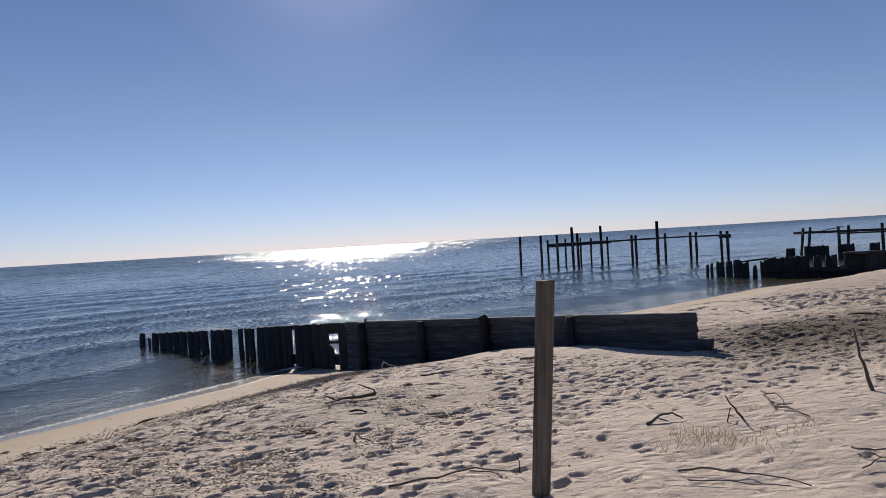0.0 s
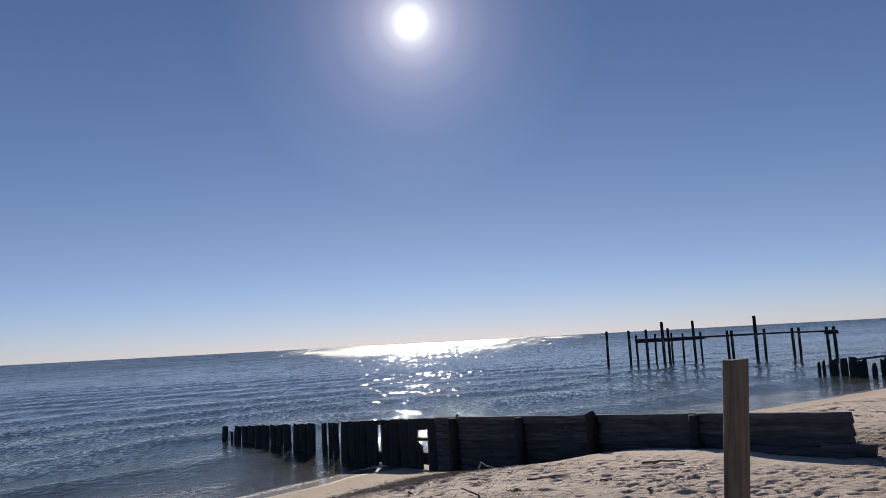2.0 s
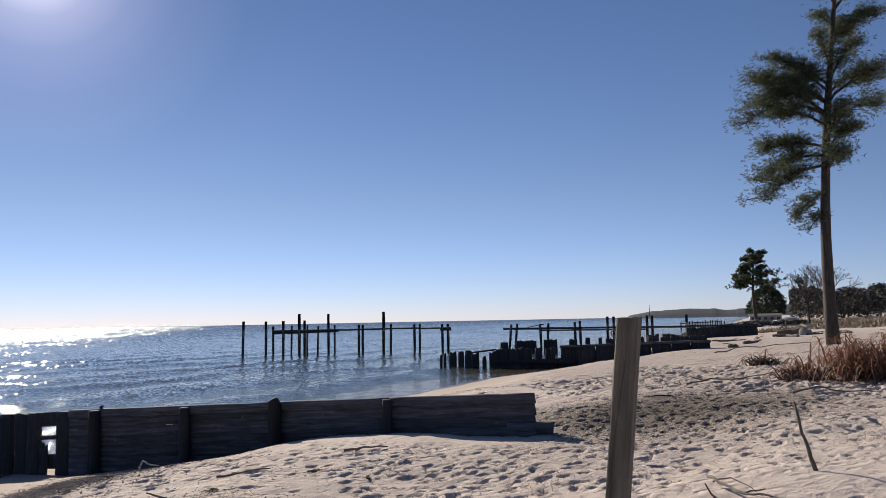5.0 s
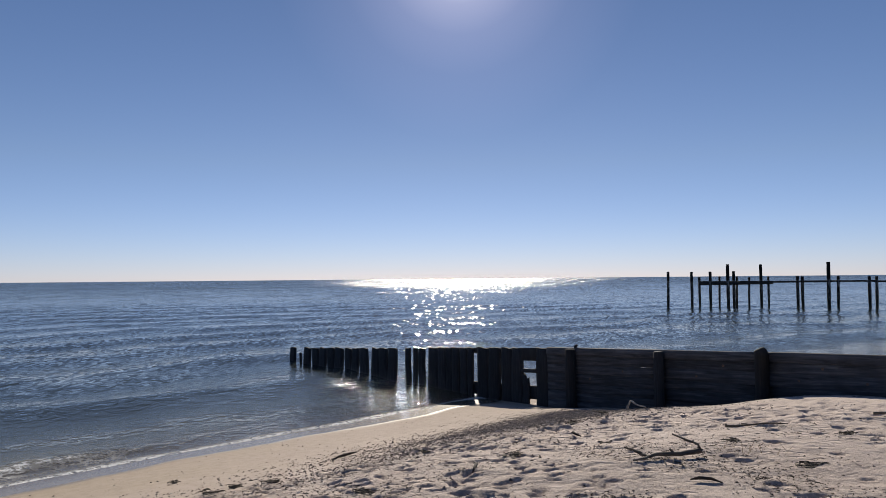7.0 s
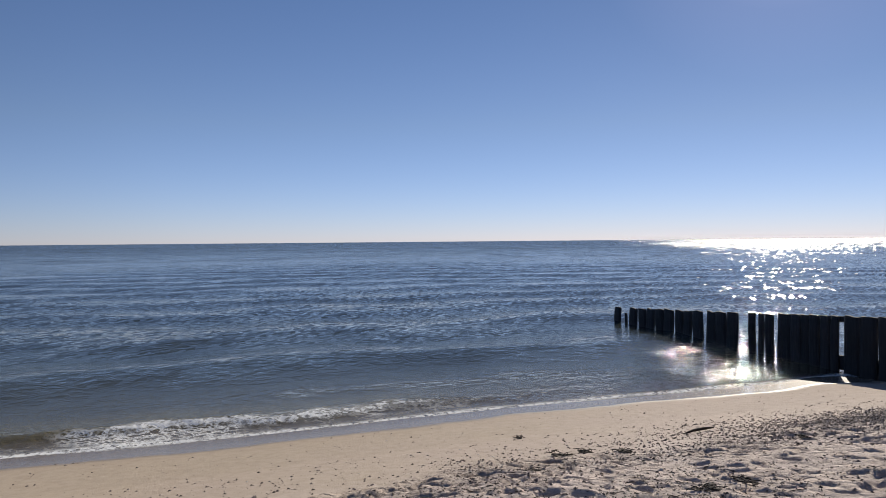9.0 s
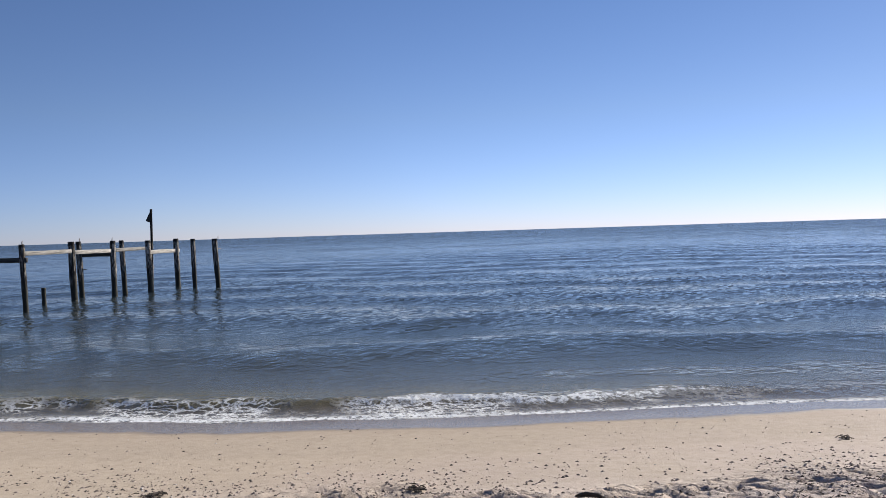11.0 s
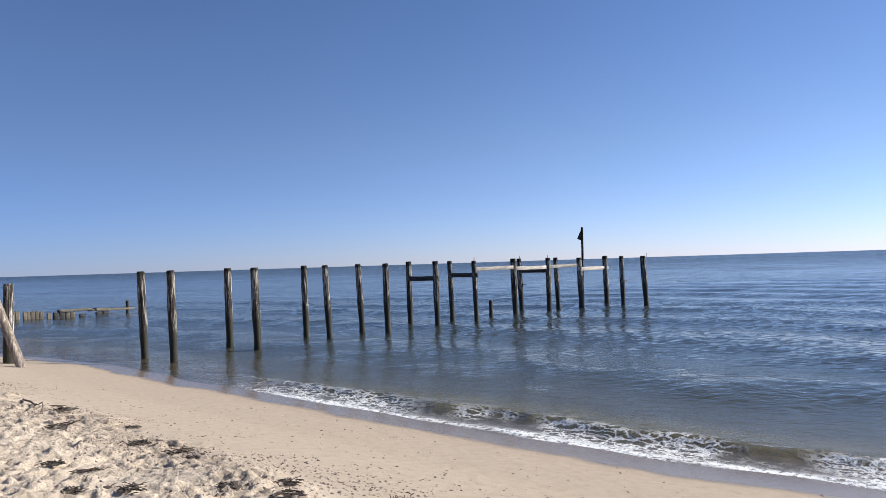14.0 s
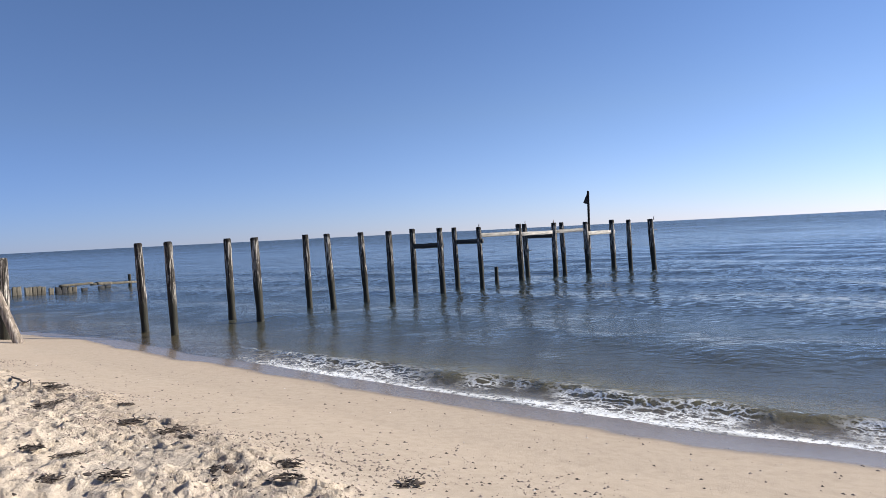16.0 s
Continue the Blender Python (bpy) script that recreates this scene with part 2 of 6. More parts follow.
def sand_material():
    m, t, p = material("beach sand", 0.9)
    v = coords(t)
    at = t.nodes.new("ShaderNodeAttribute")
    at.attribute_name = "inland"
    d = at.outputs["Fac"]
    litter = t.nodes.new("ShaderNodeAttribute")
    litter.attribute_name = "litter"
    grain = noise_tex(t, v, 420, 2, 0.7)
    mid = noise_tex(t, v, 9, 5, 0.6)
    broad = noise_tex(t, v, 0.55, 4, 0.55)
    col = ramp(t, mid, ((0.25, (0.54, 0.44, 0.38)), (0.55, (0.66, 0.548, 0.48)), (0.8, (0.72, 0.615, 0.545))))
    col = mix(t, maths(t, "MULTIPLY", maths(t, "SUBTRACT", broad, 0.45), 0.9), col, (0.575, 0.445, 0.38))
    # yellower, coarser sand along the bay side
    place = t.nodes.new("ShaderNodeSeparateXYZ")
    t.links.new(v, place.inputs[0])
    bay = ramp(t, maths(t, "ADD", maths(t, "MULTIPLY", maths(t, "ADD", place.outputs[0], 14.0), 0.05), maths(t, "MULTIPLY", broad, 0.3)), ((0.42, grey(1)), (0.6, grey(0))))
    col = mix(t, bay, col, mix(t, 1.0, col, (0.93, 0.93, 0.82), "MULTIPLY"))
    # dark grains and bits of shell
    speck = ramp(t, grain, ((0.30, grey(1)), (0.42, grey(0))))
    col = mix(t, maths(t, "MULTIPLY", speck, 0.45), col, (0.2, 0.16, 0.13))
    # fine dark organic litter trodden into the sand; where thickest, painted shade of pits too
    bits = ramp(t, noise_tex(t, v, 34, 5, 0.7), ((0.46, grey(0.3)), (0.58, grey(1))))
    col = mix(t, maths(t, "MINIMUM", maths(t, "ADD", maths(t, "MULTIPLY", bits, litter.outputs["Fac"]), maths(t, "MULTIPLY", maths(t, "MAXIMUM", maths(t, "SUBTRACT", litter.outputs["Fac"], 0.8), 0.0), 0.4)), 1.0), col, (0.105, 0.082, 0.064))
    # firm damp sand below the dry berm, wet at the water's edge
    damp = ramp(t, maths(t, "ADD", maths(t, "MULTIPLY", d, 0.1), maths(t, "MULTIPLY", broad, 0.06)),
                ((0.0, grey(1)), (0.06, grey(0.6)), (0.12, grey(0.46)), (0.37, grey(0.38)), (0.44, grey(0))))
    col = mix(t, damp, col, (0.30, 0.221, 0.146))
    # the strip that the last wash left shining wet
    washed = ramp(t, maths(t, "ADD", maths(t, "MULTIPLY", d, 0.5), maths(t, "MULTIPLY", maths(t, "SUBTRACT", broad, 0.5), 0.45)), ((0.2, grey(1)), (0.3, grey(0))))
    col = mix(t, maths(t, "MULTIPLY", washed, 0.75), col, (0.15, 0.115, 0.085))
    t.links.new(col, p.inputs["Base Color"])
    t.links.new(mix(t, washed, ramp(t, damp, ((0.5, grey(0.92)), (1.0, grey(0.6)))), (0.24, 0.24, 0.24)), p.inputs["Roughness"])
    p.inputs["Specular IOR Level"].default_value = 0.36
    fine = maths(t, "ADD", maths(t, "MULTIPLY", noise_tex(t, v, 60, 4, 0.65), 1.0), maths(t, "MULTIPLY", grain, 0.25))
    dry = t.nodes.new("ShaderNodeAttribute")
    dry.attribute_name = "dry"
    # small scuffs and toe marks, hollows between sharp little ridges
    scuff = t.nodes.new("ShaderNodeTexVoronoi")
    scuff.feature = "SMOOTH_F1"
    scuff.inputs["Scale"].default_value = 7.5
    scuff.inputs["Smoothness"].default_value = 0.35
    drift = t.nodes.new("ShaderNodeVectorMath")
    drift.operation = "ADD"
    wob = node(t, "ShaderNodeTexNoise", Scale=5.0, Detail=3.0, Roughness=0.6)
    soft = t.nodes.new("ShaderNodeVectorMath")
    soft.operation = "SCALE"
    soft.inputs["Scale"].default_value = 0.16
    t.links.new(coords(t, (0.85, 1.25, 1)), drift.inputs[0])
    t.links.new(v, wob.inputs["Vector"])
    t.links.new(wob.outputs["Color"], soft.inputs[0])
    t.links.new(soft.outputs[0], drift.inputs[1])
    t.links.new(drift.outputs[0], scuff.inputs["Vector"])
    hollow = ramp(t, scuff.outputs["Distance"], ((0.05, grey(0)), (0.5, grey(1))))
    where_to = ramp(t, noise_tex(t, v, 0.9, 3, 0.6), ((0.36, grey(0.25)), (0.6, grey(1))))
    rough = noise_tex(t, coords(t, (0.8, 1.3, 1)), 19, 6, 0.7)
    tread = maths(t, "ADD", maths(t, "MULTIPLY", maths(t, "MULTIPLY", hollow, where_to), 0.8), maths(t, "MULTIPLY", rough, 0.75))
    dull = maths(t, "SUBTRACT", 1.0, maths(t, "MULTIPLY", washed, 0.9))
    n = bump(t, None, maths(t, "MULTIPLY", fine, dull), 0.4, 0.012)
    n = bump(t, None, maths(t, "MULTIPLY", mid, dull), 0.25, 0.02, n)
    bump(t, p, maths(t, "MULTIPLY", tread, dry.outputs["Fac"]), 0.8, 0.04, n)
    return m


MAT_SAND = sand_material()


def water_material():
    m, t, p = material("bay water", 0.07)
    at = t.nodes.new("ShaderNodeAttribute")
    at.attribute_name = "offshore"
    d = at.outputs["Fac"]
    v = coords(t)
    slow = noise_tex(t, coords(t, (0.6, 1, 1)), 0.16, 3, 0.5)
    shelf = maths(t, "ADD", maths(t, "MULTIPLY", d, 0.04), maths(t, "MULTIPLY", maths(t, "SUBTRACT", slow, 0.5), 0.12))
    col = ramp(t, shelf, ((0.0, (0.20, 0.155, 0.095)), (0.07, (0.095, 0.085, 0.05)), (0.22, (0.058, 0.07, 0.066)), (0.6, (0.048, 0.063, 0.068)), (1.0, (0.044, 0.06, 0.068))))
    # foam: a lacy sheet behind the breaking edge
    warp = noise_tex(t, v, 1.3, 3, 0.6)
    cell = t.nodes.new("ShaderNodeTexVoronoi")
    cell.feature = "DISTANCE_TO_EDGE"
    cell.inputs["Scale"].default_value = 6.5
    cell.inputs["Randomness"].default_value = 1.0
    shift = t.nodes.new("ShaderNodeVectorMath")
    shift.operation = "ADD"
    wob = node(t, "ShaderNodeTexNoise", Scale=2.6, Detail=4.0, Roughness=0.65)
    t.links.new(v, wob.inputs["Vector"])
    # drawn out along the shore
    swing, stretch = t.nodes.new("ShaderNodeMapping"), t.nodes.new("ShaderNodeMapping")
    swing.inputs["Rotation"].default_value = (0, 0, radians(-46.6))
    stretch.inputs["Scale"].default_value = (0.5, 1.35, 1)
    t.links.new(v, swing.inputs["Vector"])
    t.links.new(swing.outputs[0], stretch.inputs["Vector"])
    t.links.new(stretch.outputs[0], shift.inputs[0])
    calmer = t.nodes.new("ShaderNodeVectorMath")
    calmer.operation = "SCALE"
    calmer.inputs["Scale"].default_value = 0.55
    t.links.new(wob.outputs["Color"], calmer.inputs[0])
    t.links.new(calmer.outputs[0], shift.inputs[1])
    t.links.new(shift.outputs[0], cell.inputs["Vector"])
    def attribute(name):
        a = t.nodes.new("ShaderNodeAttribute")
        a.attribute_name = name
        return a.outputs["Fac"]
    spill, swash, rim, face = attribute("spill"), attribute("swash"), attribute("rim"), attribute("face")
    # thin olive water in the face of the breaking wave, light shining through it painted in
    col = mix(t, face, col, (0.175, 0.145, 0.05))
    # froth: boiling white at the spill, thin veins in the wash, a bead where it stops
    bubbles = noise_tex(t, v, 12.0, 5, 0.75)
    boil = ramp(t, maths(t, "ADD", bubbles, maths(t, "MULTIPLY", spill, 0.28)), ((0.62, grey(0)), (0.78, grey(1))))
    boil = maths(t, "MULTIPLY", boil, maths(t, "MINIMUM", maths(t, "MULTIPLY", spill, 4.0), 1.0))
    lace = ramp(t, cell.outputs["Distance"], ((0.0, grey(1)), (0.06, grey(0.8)), (0.19, grey(0))))
    gaps = ramp(t, maths(t, "ADD", warp, maths(t, "MULTIPLY", swash, 0.35)), ((0.5, grey(0)), (0.7, grey(1))))
    veins = maths(t, "MULTIPLY", maths(t, "MULTIPLY", lace, gaps), maths(t, "MINIMUM", maths(t, "MULTIPLY", swash, 2.0), 1.0))
    bead = maths(t, "MULTIPLY", ramp(t, bubbles, ((0.36, grey(0)), (0.5, grey(1)))), rim)
    foam = maths(t, "MINIMUM", maths(t, "MAXIMUM", maths(t, "MAXIMUM", boil, veins), bead), 1.0)
    # chop at three sizes, longer along the crests
    calm = ramp(t, maths(t, "MULTIPLY", d, 0.005), ((0.0, grey(0.9)), (0.06, grey(0.68)), (0.15, grey(0.42)), (0.4, grey(0.38)), (0.8, grey(0.85))))
    big = noise_tex(t, coords(t, (1.0, 0.7, 1)), 0.9, 3, 0.5, 0.3)
    chop = noise_tex(t, coords(t, (1.1, 0.85, 1)), 4.6, 3, 0.55, 0.4)
    ripple = noise_tex(t, coords(t, (1.1, 0.9, 1)), 15.0, 4, 0.62)
    n = bump(t, None, big, 0.6, 0.10)
    n = bump(t, None, maths(t, "MULTIPLY", chop, calm), 0.8, 0.05, n)
    n = bump(t, None, maths(t, "MULTIPLY", ripple, calm), 0.7, 0.018, n)
    # facets of the wind sea, finer inshore and longer far out, each with a slope of its own
    def facets(scale):
        f = t.nodes.new("ShaderNodeTexVoronoi")
        f.inputs["Scale"].default_value = 1.0
        jog = node(t, "ShaderNodeTexNoise", Scale=0.5, Detail=2.0)
        t.links.new(v, jog.inputs["Vector"])
        mv = t.nodes.new("ShaderNodeVectorMath")
        mv.operation = "MULTIPLY_ADD"
        t.links.new(jog.outputs["Color"], mv.inputs[0])
        mv.inputs[1].default_value = (0.9, 0.5, 0)
        t.links.new(coords(t, scale), mv.inputs[2])
        t.links.new(mv.outputs[0], f.inputs["Vector"])
        return f.outputs["Color"]
    def share_of(*stops):
        return ramp(t, maths(t, "MULTIPLY", d, 1 / 600), tuple((at / 600, grey(g)) for at, g in stops))
    cells = mix(t, share_of((26, 0), (30, 1)), facets((10, 4.5, 1)), facets((9.0, 1.0, 1)))
    cells = mix(t, share_of((80, 0), (86, 1)), cells, facets((6.0, 0.2, 1)))
    cells = mix(t, share_of((190, 0), (200, 1)), cells, facets((3.6, 0.03, 1)))
    cells = mix(t, share_of((330, 0), (345, 1)), cells, facets((2.0, 0.008, 1)))
    parts = t.nodes.new("ShaderNodeSeparateColor")
    t.links.new(cells, parts.inputs[0])
    gusts = ramp(t, noise_tex(t, coords(t, (0.05, 0.03, 1)), 1.0, 4, 0.65), ((0.36, grey(0.55)), (0.5, grey(0.95)), (0.64, grey(1.3))))
    steep = maths(t, "MULTIPLY", share_of((3, 0.0), (6, 0.08), (12, 0.19), (20, 0.18), (45, 0.155), (110, 0.26), (220, 0.42), (450, 0.5)), gusts)
    # slopes: across as a sum of two draws, so that steep ones are rare
    across = maths(t, "SUBTRACT", maths(t, "ADD", parts.outputs[0], parts.outputs[2]), 1.0)
    along = maths(t, "SUBTRACT", maths(t, "ADD", parts.outputs[1], maths(t, "FRACT", maths(t, "MULTIPLY", parts.outputs[2], 7.3))), 1.0)
    lean = t.nodes.new("ShaderNodeCombineXYZ")
    t.links.new(maths(t, "MULTIPLY", across, maths(t, "MULTIPLY", steep, 0.82)), lean.inputs[0])
    t.links.new(maths(t, "MULTIPLY", along, maths(t, "MULTIPLY", steep, 0.8)), lean.inputs[1])
    tilt = t.nodes.new("ShaderNodeVectorMath")
    tilt.operation = "ADD"
    ground = t.nodes.new("ShaderNodeNewGeometry")
    t.links.new(mix(t, share_of((4, 0), (12, 0.7), (26, 0.92)), n, ground.outputs["Normal"]), tilt.inputs[0])
    t.links.new(lean.outputs[0], tilt.inputs[1])
    level = t.nodes.new("ShaderNodeVectorMath")
    level.operation = "NORMALIZE"
    t.links.new(tilt.outputs[0], level.inputs[0])
    body = t.nodes.new("ShaderNodeBsdfDiffuse")
    t.links.new(mix(t, foam, col, (0.85, 0.86, 0.85)), body.inputs["Color"])
    gloss = t.nodes.new("ShaderNodeBsdfGlossy")
    gloss.distribution = "BECKMANN"
    t.links.new(share_of((0, 0.06), (7, 0.09), (20, 0.16), (34, 0.20), (100, 0.23), (200, 0.25), (300, 0.27)), gloss.inputs["Roughness"])
    fres = node(t, "ShaderNodeFresnel", IOR=1.333)
    for slot, facing in ((body, n), (gloss, level.outputs[0]), (fres, level.outputs[0])):
        t.links.new(facing, slot.inputs["Normal"])
    # steep little waves hide part of the low sky farther out
    hidden = ramp(t, maths(t, "MULTIPLY", d, 0.005), ((0.0, grey(1)), (0.1, grey(1)), (0.35, grey(0.96)), (1.0, grey(0.86))))
    shine = maths(t, "MULTIPLY", maths(t, "MULTIPLY", fres.outputs[0], hidden), maths(t, "SUBTRACT", 1.0, foam))
    wet = t.nodes.new("ShaderNodeMixShader")
    t.links.new(shine, wet.inputs[0])
    clear = ramp(t, maths(t, "MULTIPLY", d, 0.25), ((0.0, grey(0.12)), (0.06, grey(0.4)), (0.35, grey(0.85)), (0.7, grey(1))))
    see = t.nodes.new("ShaderNodeMixShader")
    t.links.new(maths(t, "MAXIMUM", clear, foam), see.inputs[0])
    glass = t.nodes.new("ShaderNodeBsdfTransparent")
    t.links.new(glass.outputs[0], see.inputs[1])
    t.links.new(body.outputs[0], see.inputs[2])
    t.links.new(see.outputs[0], wet.inputs[1])
    t.links.new(gloss.outputs[0], wet.inputs[2])
    out = t.nodes["Material Output"]
    t.links.new(wet.outputs[0], out.inputs["Surface"])
    t.nodes.remove(p)
    return m


MAT_WATER = water_material()


def plain(name, lo, hi, scale=6.0, rough=0.85, depth=0.01):
    """A dull surface of two tones."""
    m, t, p = material(name, rough)
    f = noise_tex(t, coords(t), scale, 5, 0.65)
    t.links.new(ramp(t, f, ((0.3, lo), (0.7, hi))), p.inputs["Base Color"])
    bump(t, p, f, 0.6, depth)
    return m


MAT_IRON = plain("rusty iron", (0.08, 0.05, 0.035), (0.2, 0.13, 0.09), 60, 0.6, 0.001)

# ---------------------------------------------------------------- lie of the land
SHORE = np.array([(-2600, -3100), (-260, -290), (-60, -50), (-25.2, -7.9), (-22.0, -3.8), (-18.6, -0.7), (-15.4, 2.5), (-12.0, 5.9), (-10.0, 8.4),
                  (-7.6, 12.0), (-5.6, 14.6), (-3.6, 17.4), (-0.5, 20.2), (3, 22.6), (7.5, 26), (13.5, 31.1), (17.4, 33.2),
                  (21, 36), (37, 51.5), (50, 60), (75, 80), (150, 153), (400, 395), (3000, 2900)], float)


def inland(x, y):
    """Metres from the water's edge, positive on land."""
    best = np.full(np.shape(x), 1e12)
    side = np.ones(np.shape(x))
    for a, b in zip(SHORE[:-1], SHORE[1:]):
        ab = b - a
        k = np.clip(((x - a[0]) * ab[0] + (y - a[1]) * ab[1]) / (ab @ ab), 0, 1)
        gap = (x - a[0] - k * ab[0]) ** 2 + (y - a[1] - k * ab[1]) ** 2
        near = gap < best
        best = np.where(near, gap, best)
        side = np.where(near, np.where(ab[0] * (y - a[1]) - ab[1] * (x - a[0]) < 0, 1.0, -1.0), side)
    return np.sqrt(best) * side


GROIN_A, GROIN_U = Vector((3.715, 10.6, 0)), Vector((-0.7218, 0.6922, 0))   # landward end, way out to sea


def groin_top(s):
    """Height of the groin's top edge, s metres out: it sags ever more steeply."""
    return float(np.interp(s, (0, 2.3, 4.1, 6.4, 7.8, 10, 12.9, 15.5, 18.8, 21), (1.65, 1.54, 1.44, 1.32, 1.245, 1.09, 0.885, 0.695, 0.48, 0.32)))


def groin_fall(a, b):
    return (groin_top(a) - groin_top(b)) / (b - a)


def land(x, y, d=None):
    """Height of the sand without its small lumps."""
    d = inland(x, y) if d is None else d
    z = np.interp(d, (-400, -60, -8, -1.5, 0, 2, 3.6, 4.9, 6.9, 8.9, 10.8, 13, 20, 40, 80, 400), (-6, -3, -0.75, -0.12, 0.05, 0.29, 0.56, 0.8, 1.0, 1.1, 1.25, 1.42, 1.62, 1.85, 2.0, 3.0))
    # bank under the rubble farther along
    z = z + 0.75 * np.exp(-(((x - 58) * 0.95 - (y - 59.2) * 0.31) / 8) ** 4) * np.exp(-(((x - 58) * 0.31 + (y - 59.2) * 0.95) / 2.6) ** 2)
    # hollow scoured along the groin's lower half
    s = (x - GROIN_A.x) * GROIN_U.x + (y - GROIN_A.y) * GROIN_U.y
    q = (x - GROIN_A.x) * -0.6922 + (y - GROIN_A.y) * -0.7218
    z = z - 0.26 * np.exp(-(q / 1.3) ** 2) * smooth(3.4, 5.4, s) * smooth(11, 8, s)
    # sand banked against the wall about its middle, lower past its landward end
    bank = np.interp(s, (-3, -1, -0.6, 0.2, 0.8, 1.3, 2, 3, 3.6, 4.7, 5.4, 7, 8.9, 11), (0, -0.10, -0.12, -0.06, -0.01, 0.05, 0.07, 0.03, 0.0, -0.06, -0.08, 0.08, 0.12, 0))
    z = z + bank * np.exp(-((q - 0.6) / 1.1) ** 2) - 0.05 * np.exp(-(q / 0.4) ** 2) * smooth(5.5, 4.0, s) * smooth(-0.8, 0.2, s)
    return z


def axis(*runs):
    """Grid lines: runs of (start, end, step), then ever wider out to the horizon on both sides."""
    mid = np.concatenate([np.arange(a, b - 1e-6, step) for a, b, step in runs])
    wide = [0.3]
    while wide[-1] < 4400:
        wide.append(wide[-1] * 1.2 + 0.1)
    wide = np.array(wide)
    return np.concatenate([mid[0] - wide[::-1], mid, [runs[-1][1]], runs[-1][1] + wide])


def sheet(name, xs, ys, z, mat, keep=None, **attributes):
    """A grid of quads, with float attributes on its points."""
    nx, ny = len(xs), len(ys)
    gx, gy = np.meshgrid(xs, ys)
    co = np.stack([gx.ravel(), gy.ravel(), z.ravel()], 1)
    idx = np.arange(nx * ny).reshape(ny, nx)
    quads = np.stack([idx[:-1, :-1], idx[:-1, 1:], idx[1:, 1:], idx[1:, :-1]], -1).reshape(-1, 4)
    if keep is not None:
        quads = quads[keep.ravel()[quads].any(1)]
        used = np.unique(quads)
        back = np.full(nx * ny, -1)
        back[used] = np.arange(len(used))
        quads, co = back[quads], co[used]
        attributes = {k: v.ravel()[used] for k, v in attributes.items()}
    me = bpy.data.meshes.new(name)
    me.vertices.add(len(co))
    me.vertices.foreach_set("co", co.astype(np.float32).ravel())
    me.loops.add(len(quads) * 4)
    me.loops.foreach_set("vertex_index", quads.astype(np.int32).ravel())
    me.polygons.add(len(quads))
    me.polygons.foreach_set("loop_start", np.arange(0, len(quads) * 4, 4, dtype=np.int32))
    me.polygons.foreach_set("loop_total", np.full(len(quads), 4, dtype=np.int32))
    me.update(calc_edges=True)
    me.polygons.foreach_set("use_smooth", np.ones(len(quads), dtype=bool))
    for key, value in attributes.items():
        me.attributes.new(key, "FLOAT", "POINT").data.foreach_set("value", value.astype(np.float32).ravel())
    me.materials.append(mat)
    return new(name, me)


GROUND = {}


def surface(x, y):
    """Height of the finished sand with its pits and lumps."""
    xs, ys, z = GROUND["xs"], GROUND["ys"], GROUND["z"]
    i = np.clip(np.searchsorted(xs, x) - 1, 0, len(xs) - 2)
    j = np.clip(np.searchsorted(ys, y) - 1, 0, len(ys) - 2)
    u, w = (x - xs[i]) / (xs[i + 1] - xs[i]), (y - ys[j]) / (ys[j + 1] - ys[j])
    return (z[j, i] * (1 - u) + z[j, i + 1] * u) * (1 - w) + (z[j + 1, i] * (1 - u) + z[j + 1, i + 1] * u) * w


